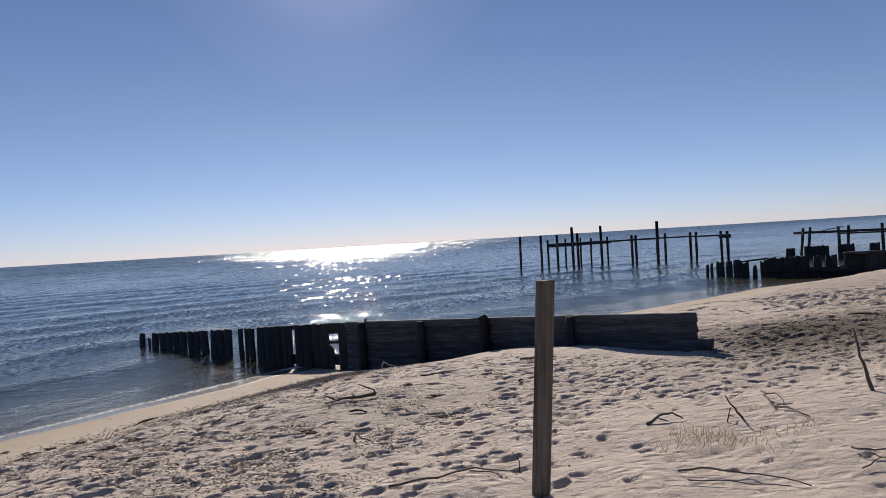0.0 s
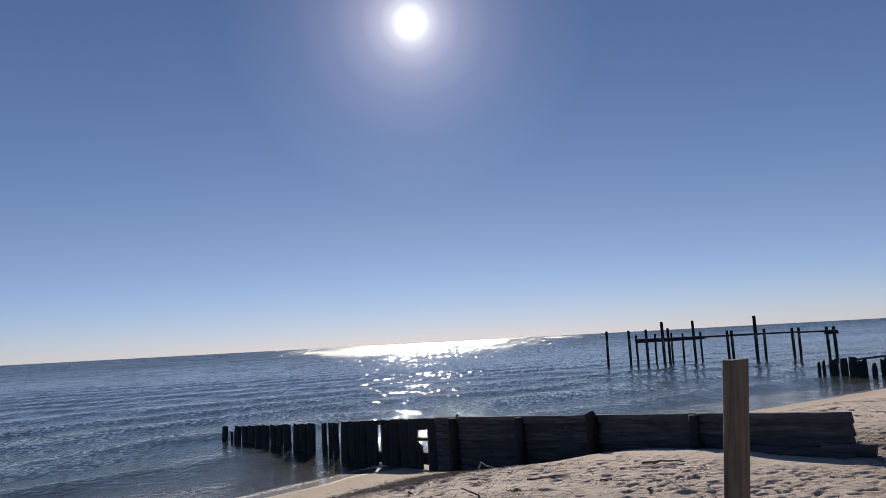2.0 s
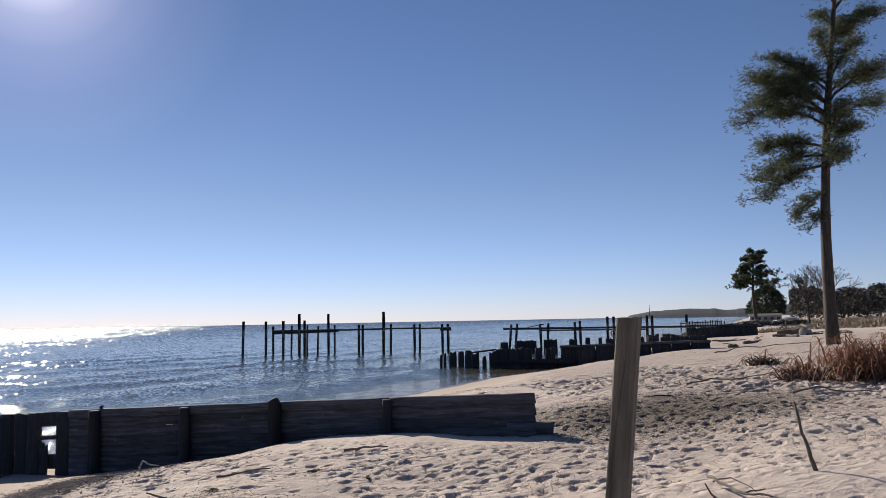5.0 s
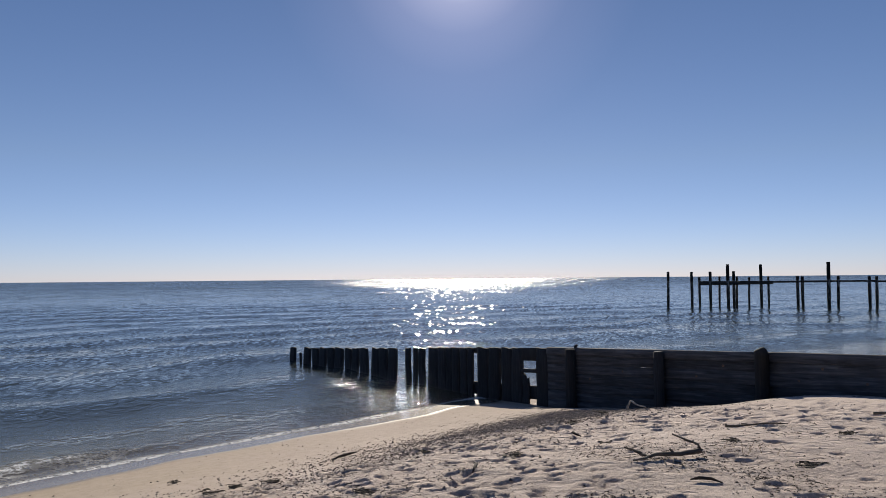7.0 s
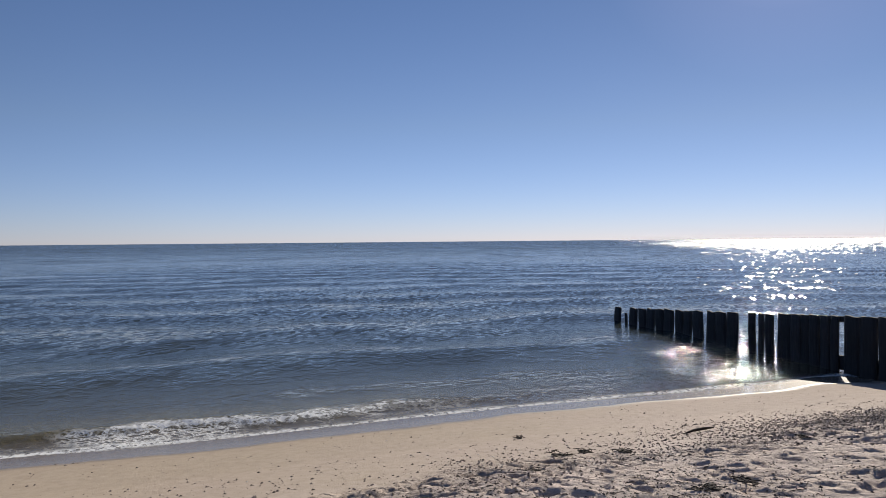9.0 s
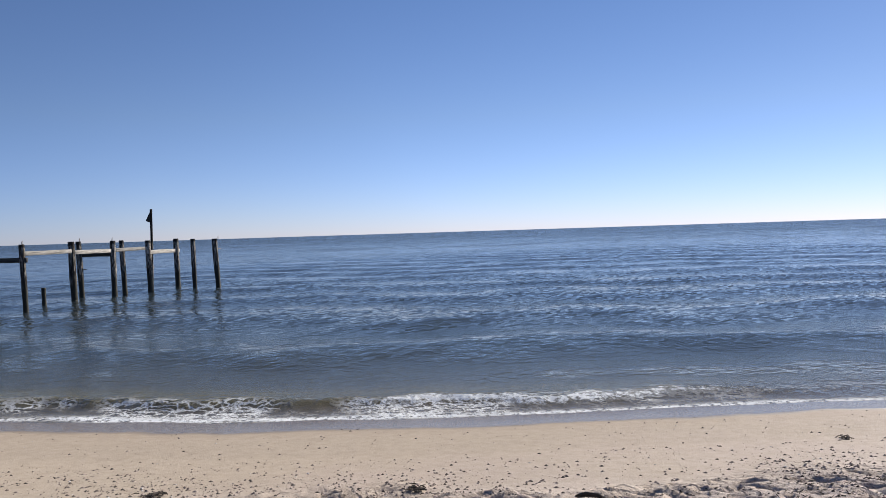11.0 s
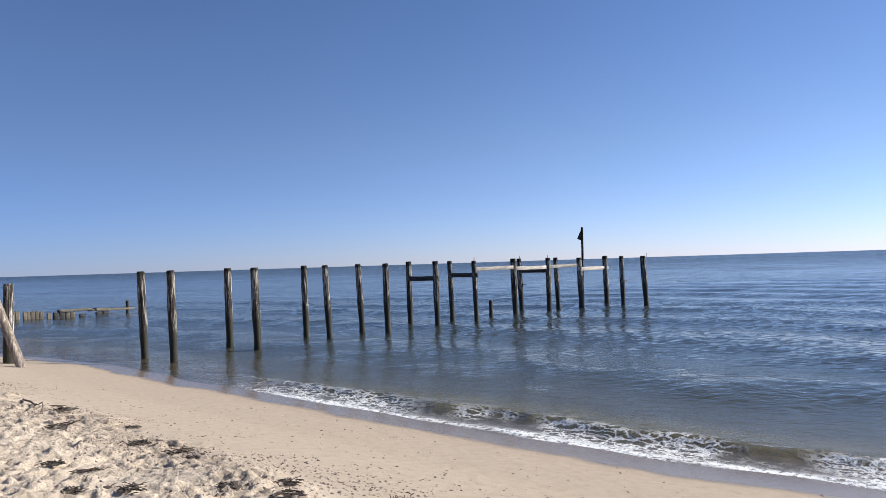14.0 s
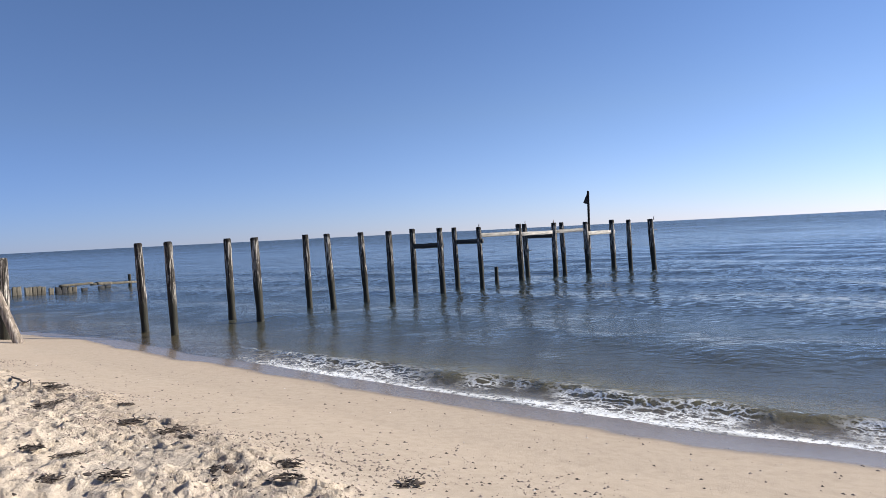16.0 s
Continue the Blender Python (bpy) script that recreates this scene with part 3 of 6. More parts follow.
def build_ground():
    xs = axis((-26, -15, 0.13), (-15, -5.5, 0.035), (-5.5, 7.5, 0.028), (7.5, 14, 0.055), (14, 24, 0.1), (24, 34, 0.22))
    ys = axis((-12, -2, 0.15), (-2, 4, 0.035), (4, 12.5, 0.028), (12.5, 20, 0.055), (20, 30, 0.11), (30, 40, 0.22))
    gx, gy = np.meshgrid(xs, ys)
    d = inland(gx, gy)
    z = land(gx, gy, d)
    near = smooth(60, 30, np.hypot(gx - 4, gy - 12))
    edge = d + 0.5 * value_noise(gx * 0.7, gy * 0.7, 3) + 0.2 * value_noise(gx * 2.1, gy * 2.1, 4)
    dry = smooth(3.45, 4.0, edge) * near
    # wind has smoothed the bank before the wall
    s = (gx - GROIN_A.x) * GROIN_U.x + (gy - GROIN_A.y) * GROIN_U.y
    q = (gx - GROIN_A.x) * -0.6922 + (gy - GROIN_A.y) * -0.7218
    swept = np.exp(-((q - 0.5) / 1.0) ** 2) * smooth(-0.6, 0.6, s) * smooth(6.5, 5.0, s)
    loose = dry * (1 - 0.9 * swept)
    # low hummocks, drawn out across the wind
    z += loose * (0.035 * value_noise(gx * 0.6, gy * 0.8, 11) + 0.016 * value_noise(gx * 1.7, gy * 2.6, 12)
                  + 0.012 * value_noise(gx * 3.2 + 3, gy * 5.6, 13) + 0.004 * value_noise(gx * 7.7, gy * 10.7, 14))
    # crumbled lumps where the bay side is dug over
    lump = np.clip(value_noise(gx * 8.7, gy * 8.7, 71) + 0.6 * value_noise(gx * 15.5, gy * 15.5, 72) + 0.5 * value_noise(gx * 1.3, gy * 1.3, 73) - 0.15, 0, 1)
    z += dry * smooth(-5.0, -7.0, gx) * 0.036 * lump ** 0.7
    z += near * smooth(0.5, 3, d) * 0.012 * value_noise(gx * 0.5, gy * 0.5, 15)
    # footprints: shallow pits, each with a faint pushed-up rim
    rng = np.random.RandomState(5)
    n, far = 62000, 30000
    px = np.concatenate([rng.uniform(-16, 14, n), rng.uniform(-24, 33, far)])
    py = np.concatenate([rng.uniform(-2, 21, n), rng.uniform(-9, 38, far)])
    n += far
    pd = inland(px, py)
    trodden = np.exp(-((px - 5.6) / 3.4) ** 2 - ((py - 10.6) / 3.0) ** 2) + 0.7 * np.exp(-((pd - 5.0) / 1.3) ** 2) * smooth(-5.5, -7.5, px)
    thick = np.clip(0.44 + 0.3 * np.exp(-((px - 0.3) / 2.2) ** 2 - ((py - 8.0) / 1.6) ** 2) + 0.22 * np.exp(-((px + 2.3) / 2.0) ** 2 - ((py - 6.6) / 1.3) ** 2) - 0.46 * smooth(9.5, 7.0, pd) * smooth(-6.0, -4.5, px) + 0.8 * value_noise(px * 0.35, py * 0.35, 21) + trodden - 0.3 * smooth(0.6, 1.8, px) * smooth(7.8, 6.4, py), 0.035, 0.5)
    ok = (pd > 3.7) & (pd < 22) & (rng.uniform(0, 1, n) < thick)
    grow = np.where((px > 8.5) | (py > 14.5), 1.75, np.where(px < -6, 0.95, 1.0))
    pit, rim = np.zeros_like(z), np.zeros_like(z)
    clod = np.where(px < -6, 0.042, 0.014)
    for x, y, heap, turn, size in zip(px[ok], py[ok], clod[ok], rng.normal(0.1, 0.5, n), (rng.uniform(0.28, 0.85, n) * (1 - 0.3 * smooth(0.6, 1.8, px) * smooth(7.8, 6.4, py)) * grow)[ok]):
        i0, i1 = np.searchsorted(xs, (x - 0.34, x + 0.34))
        j0, j1 = np.searchsorted(ys, (y - 0.34, y + 0.34))
        dx, dy = gx[j0:j1, i0:i1] - x, gy[j0:j1, i0:i1] - y
        u, w = dx * math.cos(turn) + dy * math.sin(turn), dy * math.cos(turn) - dx * math.sin(turn)
        r = np.sqrt((u / (0.10 * size)) ** 2 + (w / (0.056 * size)) ** 2)
        box = (slice(j0, j1), slice(i0, i1))
        pit[box] = np.minimum(pit[box], -(0.062 if x > -6 and y < 8 or y > 11 else 0.05) * size * np.exp(-(r ** 4) * 0.9))
        rim[box] = np.maximum(rim[box], heap * size * np.exp(-((r - 1.4) / 0.42) ** 2))
    z += loose * (pit + rim)
    clean = 1 - 0.9 * swept
    # litter: a wrack line, and a trodden patch behind the groin's landward end, its pits' shade painted in
    wrack = np.exp(-((edge - 4.2) / 0.55) ** 2) * 0.5
    patch = np.exp(-(((gx - 5.9) / 2.9) ** 2 + ((gy - 10.7) / 2.3) ** 2)) * 1.7
    bank = np.exp(-(((gx + 0.9) / 1.6) ** 2 + ((gy - 13.2) / 1.0) ** 2)) * 1.0
    # farther sand: debris, and the shade of its many pits put into the colour
    strewn = 0.4 * smooth(6.5, 10, gx) * smooth(10.5, 13, gy) * smooth(4, 6, d)
    near_post = np.exp(-(((gx + 1.2) / 2.4) ** 2 + ((gy - 8.4) / 1.3) ** 2)) * 0.4
    GROUND.update(xs=xs, ys=ys, z=z)
    ob = sheet("ground", xs, ys, z, MAT_SAND, keep=d > -3.4, inland=d, dry=loose, litter=np.clip(wrack + (patch + near_post) * clean + bank + strewn, 0, 1.7) * near)
    return tagged(ob, "pale beach sand, trodden and littered above, smooth and damp towards the water", "sand", kind="structure")


def build_water():
    xs = axis((-48, -22, 0.22), (-22, -3, 0.085), (-3, 30, 0.25))
    ys = axis((-14, -4, 0.22), (-4, 19, 0.085), (19, 66, 0.3))
    gx, gy = np.meshgrid(xs, ys)
    d = -inland(gx, gy)
    near = smooth(90, 40, np.hypot(gx + 8, gy - 18))
    wob = 0.9 * value_noise(gx * 0.22, gy * 0.22, 31) + 0.35 * value_noise(gx * 0.7, gy * 0.7, 32)
    z = 0.02 + near * smooth(1.6, 4, d) * (0.055 * np.sin((d + wob * 1.5) * 2 * np.pi / 5.4 + 0.9) + 0.022 * value_noise(gx * 0.55, gy * 0.4, 33) + 0.012 * value_noise(gx * 1.6, gy * 1.2, 39))
    # one low wave spilling up the edge on the bay side
    west = smooth(-6.5, -11.5, gx) * smooth(-20.5, -16.5, gx)
    curl = 0.22 * value_noise(gx * 0.6, gy * 0.6, 34) + 0.12 * value_noise(gx * 1.9, gy * 1.9, 35)
    line = d - 1.15 - curl
    lift = west * (0.75 + 0.25 * value_noise(gx * 0.45 + 9, gy * 0.45, 36))
    back, front = np.maximum(line, 0), np.minimum(line, 0)
    z += lift * 0.10 * np.exp(-(back / 0.7) ** 2 - (front / 0.2) ** 2)
    z += 0.015 * value_noise(gx * 1.1, gy * 1.1, 37) * smooth(1.2, 0.0, d)
    # where it spills, the wash before it, and the bead where the water stops
    face = lift * np.exp(-(np.where(line > 0, line / 0.6, line / 0.22)) ** 2)
    torn = smooth(-0.25, 0.25, value_noise(gx * 0.4 + 4, gy * 0.4, 41) + 0.5 * smooth(-14.5, -11.0, gx) + 0.02)
    spill = lift * torn * 1.5 * np.exp(-((line + 0.08) / 0.13) ** 2)
    swash = 0.95 * west * smooth(0.15, 0.35, d) * smooth(0.2, -0.2, line) * (0.7 + 0.4 * value_noise(gx * 0.8, gy * 0.8, 38))
    rim = smooth(-19, -16, gx) * smooth(2, -1, gx) * np.exp(-((d - 0.36 - curl * 0.25) / 0.16) ** 2) * (1.25 + 0.5 * value_noise(gx * 0.9, gy * 0.9, 40))
    ob = sheet("water", xs, ys, z, MAT_WATER, keep=d > -1.6, offshore=np.clip(d, 0, 600), spill=np.clip(spill, 0, 1), swash=np.clip(swash, 0, 1), rim=np.clip(rim, 0, 1), face=np.clip(face, 0, 1))
    return tagged(ob, "calm blue bay water with low swells and a lacy foam edge", "water", kind="structure")


# ---------------------------------------------------------------- making things
def thing(name, at, label, category, group="", kind=""):
    ob = new(name)
    ob.location = at
    ob.empty_display_size = 0.2
    return tagged(ob, label, category, group, kind)


def spot(ob):
    m = Matrix.Translation(ob.location) if ob.parent is None else ob.parent.matrix_basis @ ob.matrix_basis
    return m


def part(name, bm, mat, parent, label="", at=None, flat=False, kind=""):
    """Links a bmesh (or a ready mesh) as one mesh object under a thing or a part; at: its place in the world."""
    if isinstance(bm, bpy.types.Mesh):
        me = bm
    else:
        me = bpy.data.meshes.new(name)
        bm.to_mesh(me)
        bm.free()
        me.materials.append(mat)
        if not flat:
            me.polygons.foreach_set("use_smooth", [True] * len(me.polygons))
    ob = new(name, me)
    if parent is not None:
        ob.parent = parent
        ob.matrix_basis = spot(parent).inverted() @ (at or Matrix())
    else:
        ob.matrix_basis = at or Matrix()
    return tagged(ob, label, kind=kind)


def board(length, height, thick, seed=0, wear=0.012, cuts=6):
    """A worn board along local x, its middle at the origin: soft edges, slight warp, chewed ends."""
    rng = random.Random(seed)
    bm = bmesh.new()
    c = 0.14 * min(thick, height)
    ring = [(-thick / 2 + c, -height / 2), (thick / 2 - c, -height / 2), (thick / 2, -height / 2 + c), (thick / 2, height / 2 - c),
            (thick / 2 - c, height / 2), (-thick / 2 + c, height / 2), (-thick / 2, height / 2 - c), (-thick / 2, -height / 2 + c)]
    rows = []
    bow, twist = rng.uniform(-1, 1) * wear, rng.uniform(-1, 1) * wear
    for k in range(cuts + 1):
        f = k / cuts
        x = (f - 0.5) * length
        dy, dz = bow * math.sin(f * math.pi), twist * (f - 0.5) + rng.uniform(-1, 1) * wear * 0.3
        end = wear * 1.6 if k in (0, cuts) else 0
        rows.append([bm.verts.new((x + rng.uniform(-end, end), y + dy + rng.uniform(-1, 1) * wear * 0.12, z + dz + rng.uniform(-1, 1) * wear * 0.25)) for y, z in ring])
    for a, b in zip(rows[:-1], rows[1:]):
        for k in range(8):
            bm.faces.new((a[k], a[(k + 1) % 8], b[(k + 1) % 8], b[k]))
    bm.faces.new(rows[0][::-1])
    bm.faces.new(rows[-1])
    bmesh.ops.recalc_face_normals(bm, faces=bm.faces)
    return bm


def stave(width, height, thick, seed=0, ragged=0.05):
    """An upright sheet-pile board, local z from 0, with a rotted, uneven head."""
    rng = random.Random(seed)
    bm = bmesh.new()
    n, m = 4, 5
    front, back = [], []
    lean = rng.uniform(-0.02, 0.02)
    for j in range(m + 1):
        row_f, row_b = [], []
        for i in range(n + 1):
            x = (i / n - 0.5) * width
            z = height * j / m
            if j == m:
                z += rng.uniform(-1, 0.3) * ragged
                x *= 0.94
            x += rng.uniform(-1, 1) * 0.006 + lean * j / m
            y = 0.15 * thick * math.sin(j * 1.3 + seed)
            row_f.append(bm.verts.new((x, -thick / 2 + y + (0.2 * thick if i in (0, n) else 0), z)))
            row_b.append(bm.verts.new((x, thick / 2 + y - (0.2 * thick if i in (0, n) else 0), z + rng.uniform(-0.3, 0.3) * (ragged if j == m else 0))))
        front.append(row_f)
        back.append(row_b)
    for j in range(m):
        for i in range(n):
            bm.faces.new((front[j][i], front[j][i + 1], front[j + 1][i + 1], front[j + 1][i]))
            bm.faces.new((back[j][i + 1], back[j][i], back[j + 1][i], back[j + 1][i + 1]))
        bm.faces.new((front[j][0], front[j + 1][0], back[j + 1][0], back[j][0]))
        bm.faces.new((front[j][n], back[j][n], back[j + 1][n], front[j + 1][n]))
    for i in range(n):
        bm.faces.new((front[m][i], front[m][i + 1], back[m][i + 1], back[m][i]))
    return bm


def rod(points, radii, sides=8, seed=0, rough=0.0, cap=True):
    """A round rod through points, with a radius at each."""
    rng = random.Random(seed)
    bm = bmesh.new()
    rows = []
    pts = [Vector(p) for p in points]
    for k, (p, r) in enumerate(zip(pts, radii)):
        way = (pts[min(k + 1, len(pts) - 1)] - pts[max(k - 1, 0)]).normalized()
        side = way.orthogonal().normalized() if k == 0 else (side - way * side.dot(way)).normalized()
        up = way.cross(side)
        rows.append([bm.verts.new(p + (side * math.cos(a) + up * math.sin(a)) * r * (1 + rng.uniform(-rough, rough)))
                     for a in (2 * math.pi * i / sides for i in range(sides))])
    for a, b in zip(rows[:-1], rows[1:]):
        for i in range(sides):
            bm.faces.new((a[i], a[(i + 1) % sides], b[(i + 1) % sides], b[i]))
    if cap:
        bm.faces.new(rows[0][::-1])
        bm.faces.new(rows[-1])
    return bm


def pile(height, radius, seed=0, lean=(0, 0), below=0.6):
    """A driven round pile, local z 0 at the water; the head is chamfered and checked."""
    rng = random.Random(seed)
    steps = [-below, 0, 0.12, 0.25, 0.4, 0.55, 0.7, 0.82, 0.93, 0.985, 1.0]
    pts, radii = [], []
    sway = [rng.uniform(-1, 1) * 0.008 for _ in range(2)]
    for f in steps:
        z = f if f <= 0 else f * height
        q = max(f, 0)
        pts.append((lean[0] * q + sway[0] * math.sin(q * 5), lean[1] * q + sway[1] * math.sin(q * 4 + 1), z))
        necking = 0.16 * math.exp(-((z - 0.3) / 0.35) ** 2)
        radii.append(radius * (1.04 - 0.1 * q - necking) * (1 + rng.uniform(-0.04, 0.04)) * (0.86 if f == 1.0 else 1))
    return rod(pts, radii, 12, seed, 0.05)


def turn_z(at, angle):
    return Matrix.Translation(at) @ Matrix.Rotation(angle, 4, "Z")


build_ground()
build_water()


# ---------------------------------------------------------------- square post near the path
def square_post():
    base, top = Vector((0.545, 4.655, 1.24)), Vector((0.637, 4.53, 2.66))
    ob = thing("post", base, "square weathered timber post standing upright in the sand", "post")
    bm = bmesh.new()
    rng = random.Random(2)
    h, w = (top - base).length + 0.35, 0.0455
    c = 0.006
    ring = [(-w + c, -w), (-0.012, -w), (-0.008, -w + 0.004), (-0.003, -w), (w - c, -w), (w, -w + c), (w, w - c), (w - c, w), (-w + c, w), (-w, w - c), (-w, -w + c)]
    rows = []
    for k in range(15):
        z = h * k / 14 - 0.35
        shift = 0.018 * math.sin(k * 0.55)
        rows.append([bm.verts.new((x + (shift if 1 <= i <= 3 else 0), y + rng.uniform(-1, 1) * 0.0007, z + (0.006 * x / w if k == 14 else 0))) for i, (x, y) in enumerate(ring)])
    for a, b in zip(rows[:-1], rows[1:]):
        for i in range(len(ring)):
            bm.faces.new((a[i], a[(i + 1) % len(ring)], b[(i + 1) % len(ring)], b[i]))
    bm.faces.new(rows[-1])
    up = (top - base).normalized()
    face = Matrix.Translation(base) @ Vector((0, 0, 1)).rotation_difference(up).to_matrix().to_4x4() @ Matrix.Rotation(radians(-50), 4, "Z")
    part("timber", bm, MAT_POST, ob, at=face, flat=True)
    # screw eye in the side, near the head
    pts = [(0.014 * math.cos(a), 0, 0.014 * math.sin(a)) for a in (2 * math.pi * k / 14 for k in range(14))]
    eye = rod(pts + [pts[0]], [0.0028] * 15, 6, 1, 0, False)
    part("screw_eye", eye, MAT_IRON, ob, "small rusty screw eye", at=face @ pose(-w - 0.016, 0, h - 0.35 - 0.075))


square_post()


# ---------------------------------------------------------------- the near groin
def groin_pose(s, z, out=0.0, fall=0.0):
    """On the groin: s metres out, at height z, out metres towards the land side's face; fall: its slope."""
    at = GROIN_A + GROIN_U * s + Vector((-0.6922, -0.7218, 0)) * out
    m = turn_z((at.x, at.y, z), math.atan2(GROIN_U.y, GROIN_U.x))
    return m @ Matrix.Rotation(math.atan(fall), 4, "Y")


def near_groin():
    ob = thing("timber_groin", (GROIN_A.x, GROIN_A.y, 1.0), "dark timber groin of stacked planks and broken sheet piles in water", "groin")
    rng = random.Random(11)
    joints = ((0, 2.17, 4.16, 8.4), (0, 4.16, 5.97, 8.4), (0, 2.17, 5.97, 8.4), (0, 4.16, 8.4), (0, 2.17, 5.97, 8.4), (0, 4.16, 8.4), (0, 4.16, 8.4))
    depth = 0.0
    for row, cuts in enumerate(joints):
        h = (0.125, 0.165, 0.175, 0.165, 0.17, 0.17, 0.17)[row]
        for a, b in zip(cuts[:-1], cuts[1:]):
            gap = 0.013 if (row, a) in ((2, 5.97), (4, 5.97)) else -0.016
            mid, z = (a + b) / 2, (groin_top(a) + groin_top(b)) / 2 - depth - h / 2
            thick = 0.11 if row == 0 else 0.06
            part("plank", board(b - a - 0.008, h - gap, thick, row * 9 + int(a * 3), 0.010, 10), MAT_GROIN, ob, at=groin_pose(mid, z, 0.012 if row == 0 else rng.uniform(-0.006, 0.006), groin_fall(a, b)))
        depth += h
    # the foot of the landward end steps out
    part("plank", board(0.62, 0.15, 0.12, 71, 0.01), MAT_GROIN, ob, at=groin_pose(0.06, 1.19, 0.06, 0.05))
    part("plank", board(1.5, 0.19, 0.08, 72, 0.01), MAT_GROIN, ob, at=groin_pose(0.72, 1.09, 0.09, 0.05))
    # bolt heads where the planks meet their posts
    bolt = rod([(0, 0, 0), (0, 0, 0.012), (0, 0, 0.02)], [0.02, 0.02, 0.012], 8)
    shape = bpy.data.meshes.new("bolt")
    bolt.to_mesh(shape)
    bolt.free()
    shape.materials.append(MAT_IRON)
    for s, drop in ((0.5, 0.2), (0.55, 0.38), (1.6, 0.21), (2.75, 0.37), (3.3, 0.2), (3.62, 0.38), (4.75, 0.21), (5.2, 0.39), (6.5, 0.21), (6.62, 0.38), (7.2, 0.2), (7.35, 0.54)):
        part("bolt", shape.copy(), MAT_IRON, ob, "rusty bolt head", at=groin_pose(s, groin_top(s) - drop, 0.034) @ Matrix.Rotation(radians(90), 4, "X"))
    # posts on the land side
    for s, r, over in ((2.17, 0.075, -0.01), (5.81, 0.088, -0.02), (7.71, 0.10, -0.015)):
        top = groin_top(s) + over
        part("post", rod([(0, 0, 0), (0, 0, 0.5), (0.01, 0, 1.0), (0.01, 0, top - 0.012 + 0.2), (0.01, 0, top + 0.2)], [r, r, r * 0.97, r * 0.95, r * 0.8], 10, int(s * 7), 0.05), MAT_SHEET, ob, at=groin_pose(s, -0.2, 0.05 + r * 0.8))
    top = groin_top(4.08)
    part("post", rod([(0, 0, 0), (0, 0, 0.6), (0, 0, top + 0.18), (0, 0, top + 0.205), (-0.03, 0, top + 0.265), (-0.035, 0, top + 0.285)], [0.10, 0.10, 0.096, 0.106, 0.045, 0.012], 12, 4, 0.06), MAT_SHEET, ob, "round post with a worn pointed head", at=groin_pose(4.08, -0.2, 0.14))
    part("knob", rod([(0, 0, 0), (0.0, 0, 0.03), (-0.02, 0, 0.05), (-0.05, 0, 0.06)], [0.022, 0.028, 0.026, 0.012], 7, 3, 0.2), MAT_SHEET, ob, at=groin_pose(7.71, groin_top(7.71) - 0.01, 0.0))
    # seaward: upright sheet piles; first a closed run with a few openings, then broken stumps
    closed = [(8.40, 8.72), (9.12, 9.42), (9.43, 9.73), (9.775, 10.12), (10.14, 10.50), (10.66, 10.82), (10.865, 11.09), (11.115, 11.36), (11.37, 11.62), (11.63, 11.9), (11.91, 12.30)]
    stumps = [(12.44, 12.67), (12.76, 12.90), (13.04, 13.23), (13.67, 14.05), (14.06, 14.44), (14.45, 14.84), (15.01, 15.42), (15.54, 15.88), (15.89, 16.25), (16.38, 16.84), (16.85, 17.29),
              (17.39, 17.8), (17.81, 18.23), (18.38, 18.81), (19.02, 19.08), (19.41, 19.79)]
    for k, (a, b) in enumerate(closed + stumps):
        mid = (a + b) / 2
        top = groin_top(mid) - (0.0 if k < len(closed) else 0.012)
        if (a, b) == (19.02, 19.08):
            top -= 0.16
        part("upright_board", stave(b - a + 0.014, top + 0.9, 0.075, k * 3 + 1, 0.02 if k < len(closed) else 0.03), MAT_SHEET, ob, at=groin_pose(mid, -0.9, 0.0))
    # wale and the bars of the opening
    part("wale", board(3.9, 0.11, 0.07, 80, 0.008, 8), MAT_SHEET, ob, at=groin_pose(10.35, groin_top(10.35) - 0.07, -0.075, groin_fall(8.4, 12.3)))
    part("wale", board(3.95, 0.26, 0.07, 84, 0.008, 8), MAT_SHEET, ob, at=groin_pose(10.35, 0.2, -0.075, 0.063))
    part("bar", board(0.46, 0.075, 0.06, 81, 0.008), MAT_SHEET, ob, at=groin_pose(8.92, 0.715, 0.0, 0.065))
    part("bar", board(0.46, 0.25, 0.06, 82, 0.008), MAT_SHEET, ob, at=groin_pose(8.92, groin_top(8.92) - 0.13, 0.0, 0.068))
    part("stub", stave(0.2, 0.62, 0.06, 83, 0.12), MAT_SHEET, ob, at=groin_pose(9.03, 0.0, 0.0))


near_groin()


# ---------------------------------------------------------------- ruined jetties
def jetty(name, label, piles, beams, extra=()):
    """piles: (x, y, height, radius, lean x, lean y); beams: (x0, y0, x1, y1, z, height, thickness, material)."""
    ob = thing(name, (piles[0][0], piles[0][1], 0), label, "jetty")
    for k, (x, y, h, r, lx, ly) in enumerate(piles):
        part("post", pile(h, r, k + len(piles) * 13, (lx, ly), 0.9), MAT_PILE, ob, at=Matrix.Translation((x, y, 0)))
    for k, (x0, y0, x1, y1, z0, z1, h, w, mat) in enumerate(beams):
        a, b = Vector((x0, y0, z0)), Vector((x1, y1, z1))
        way = b - a
        m = Matrix.Translation((a + b) / 2) @ way.to_track_quat("X", "Z").to_matrix().to_4x4()
        part("beam", board(way.length, h, w, k + 40, 0.02, 8), mat, ob, at=m)
    return ob


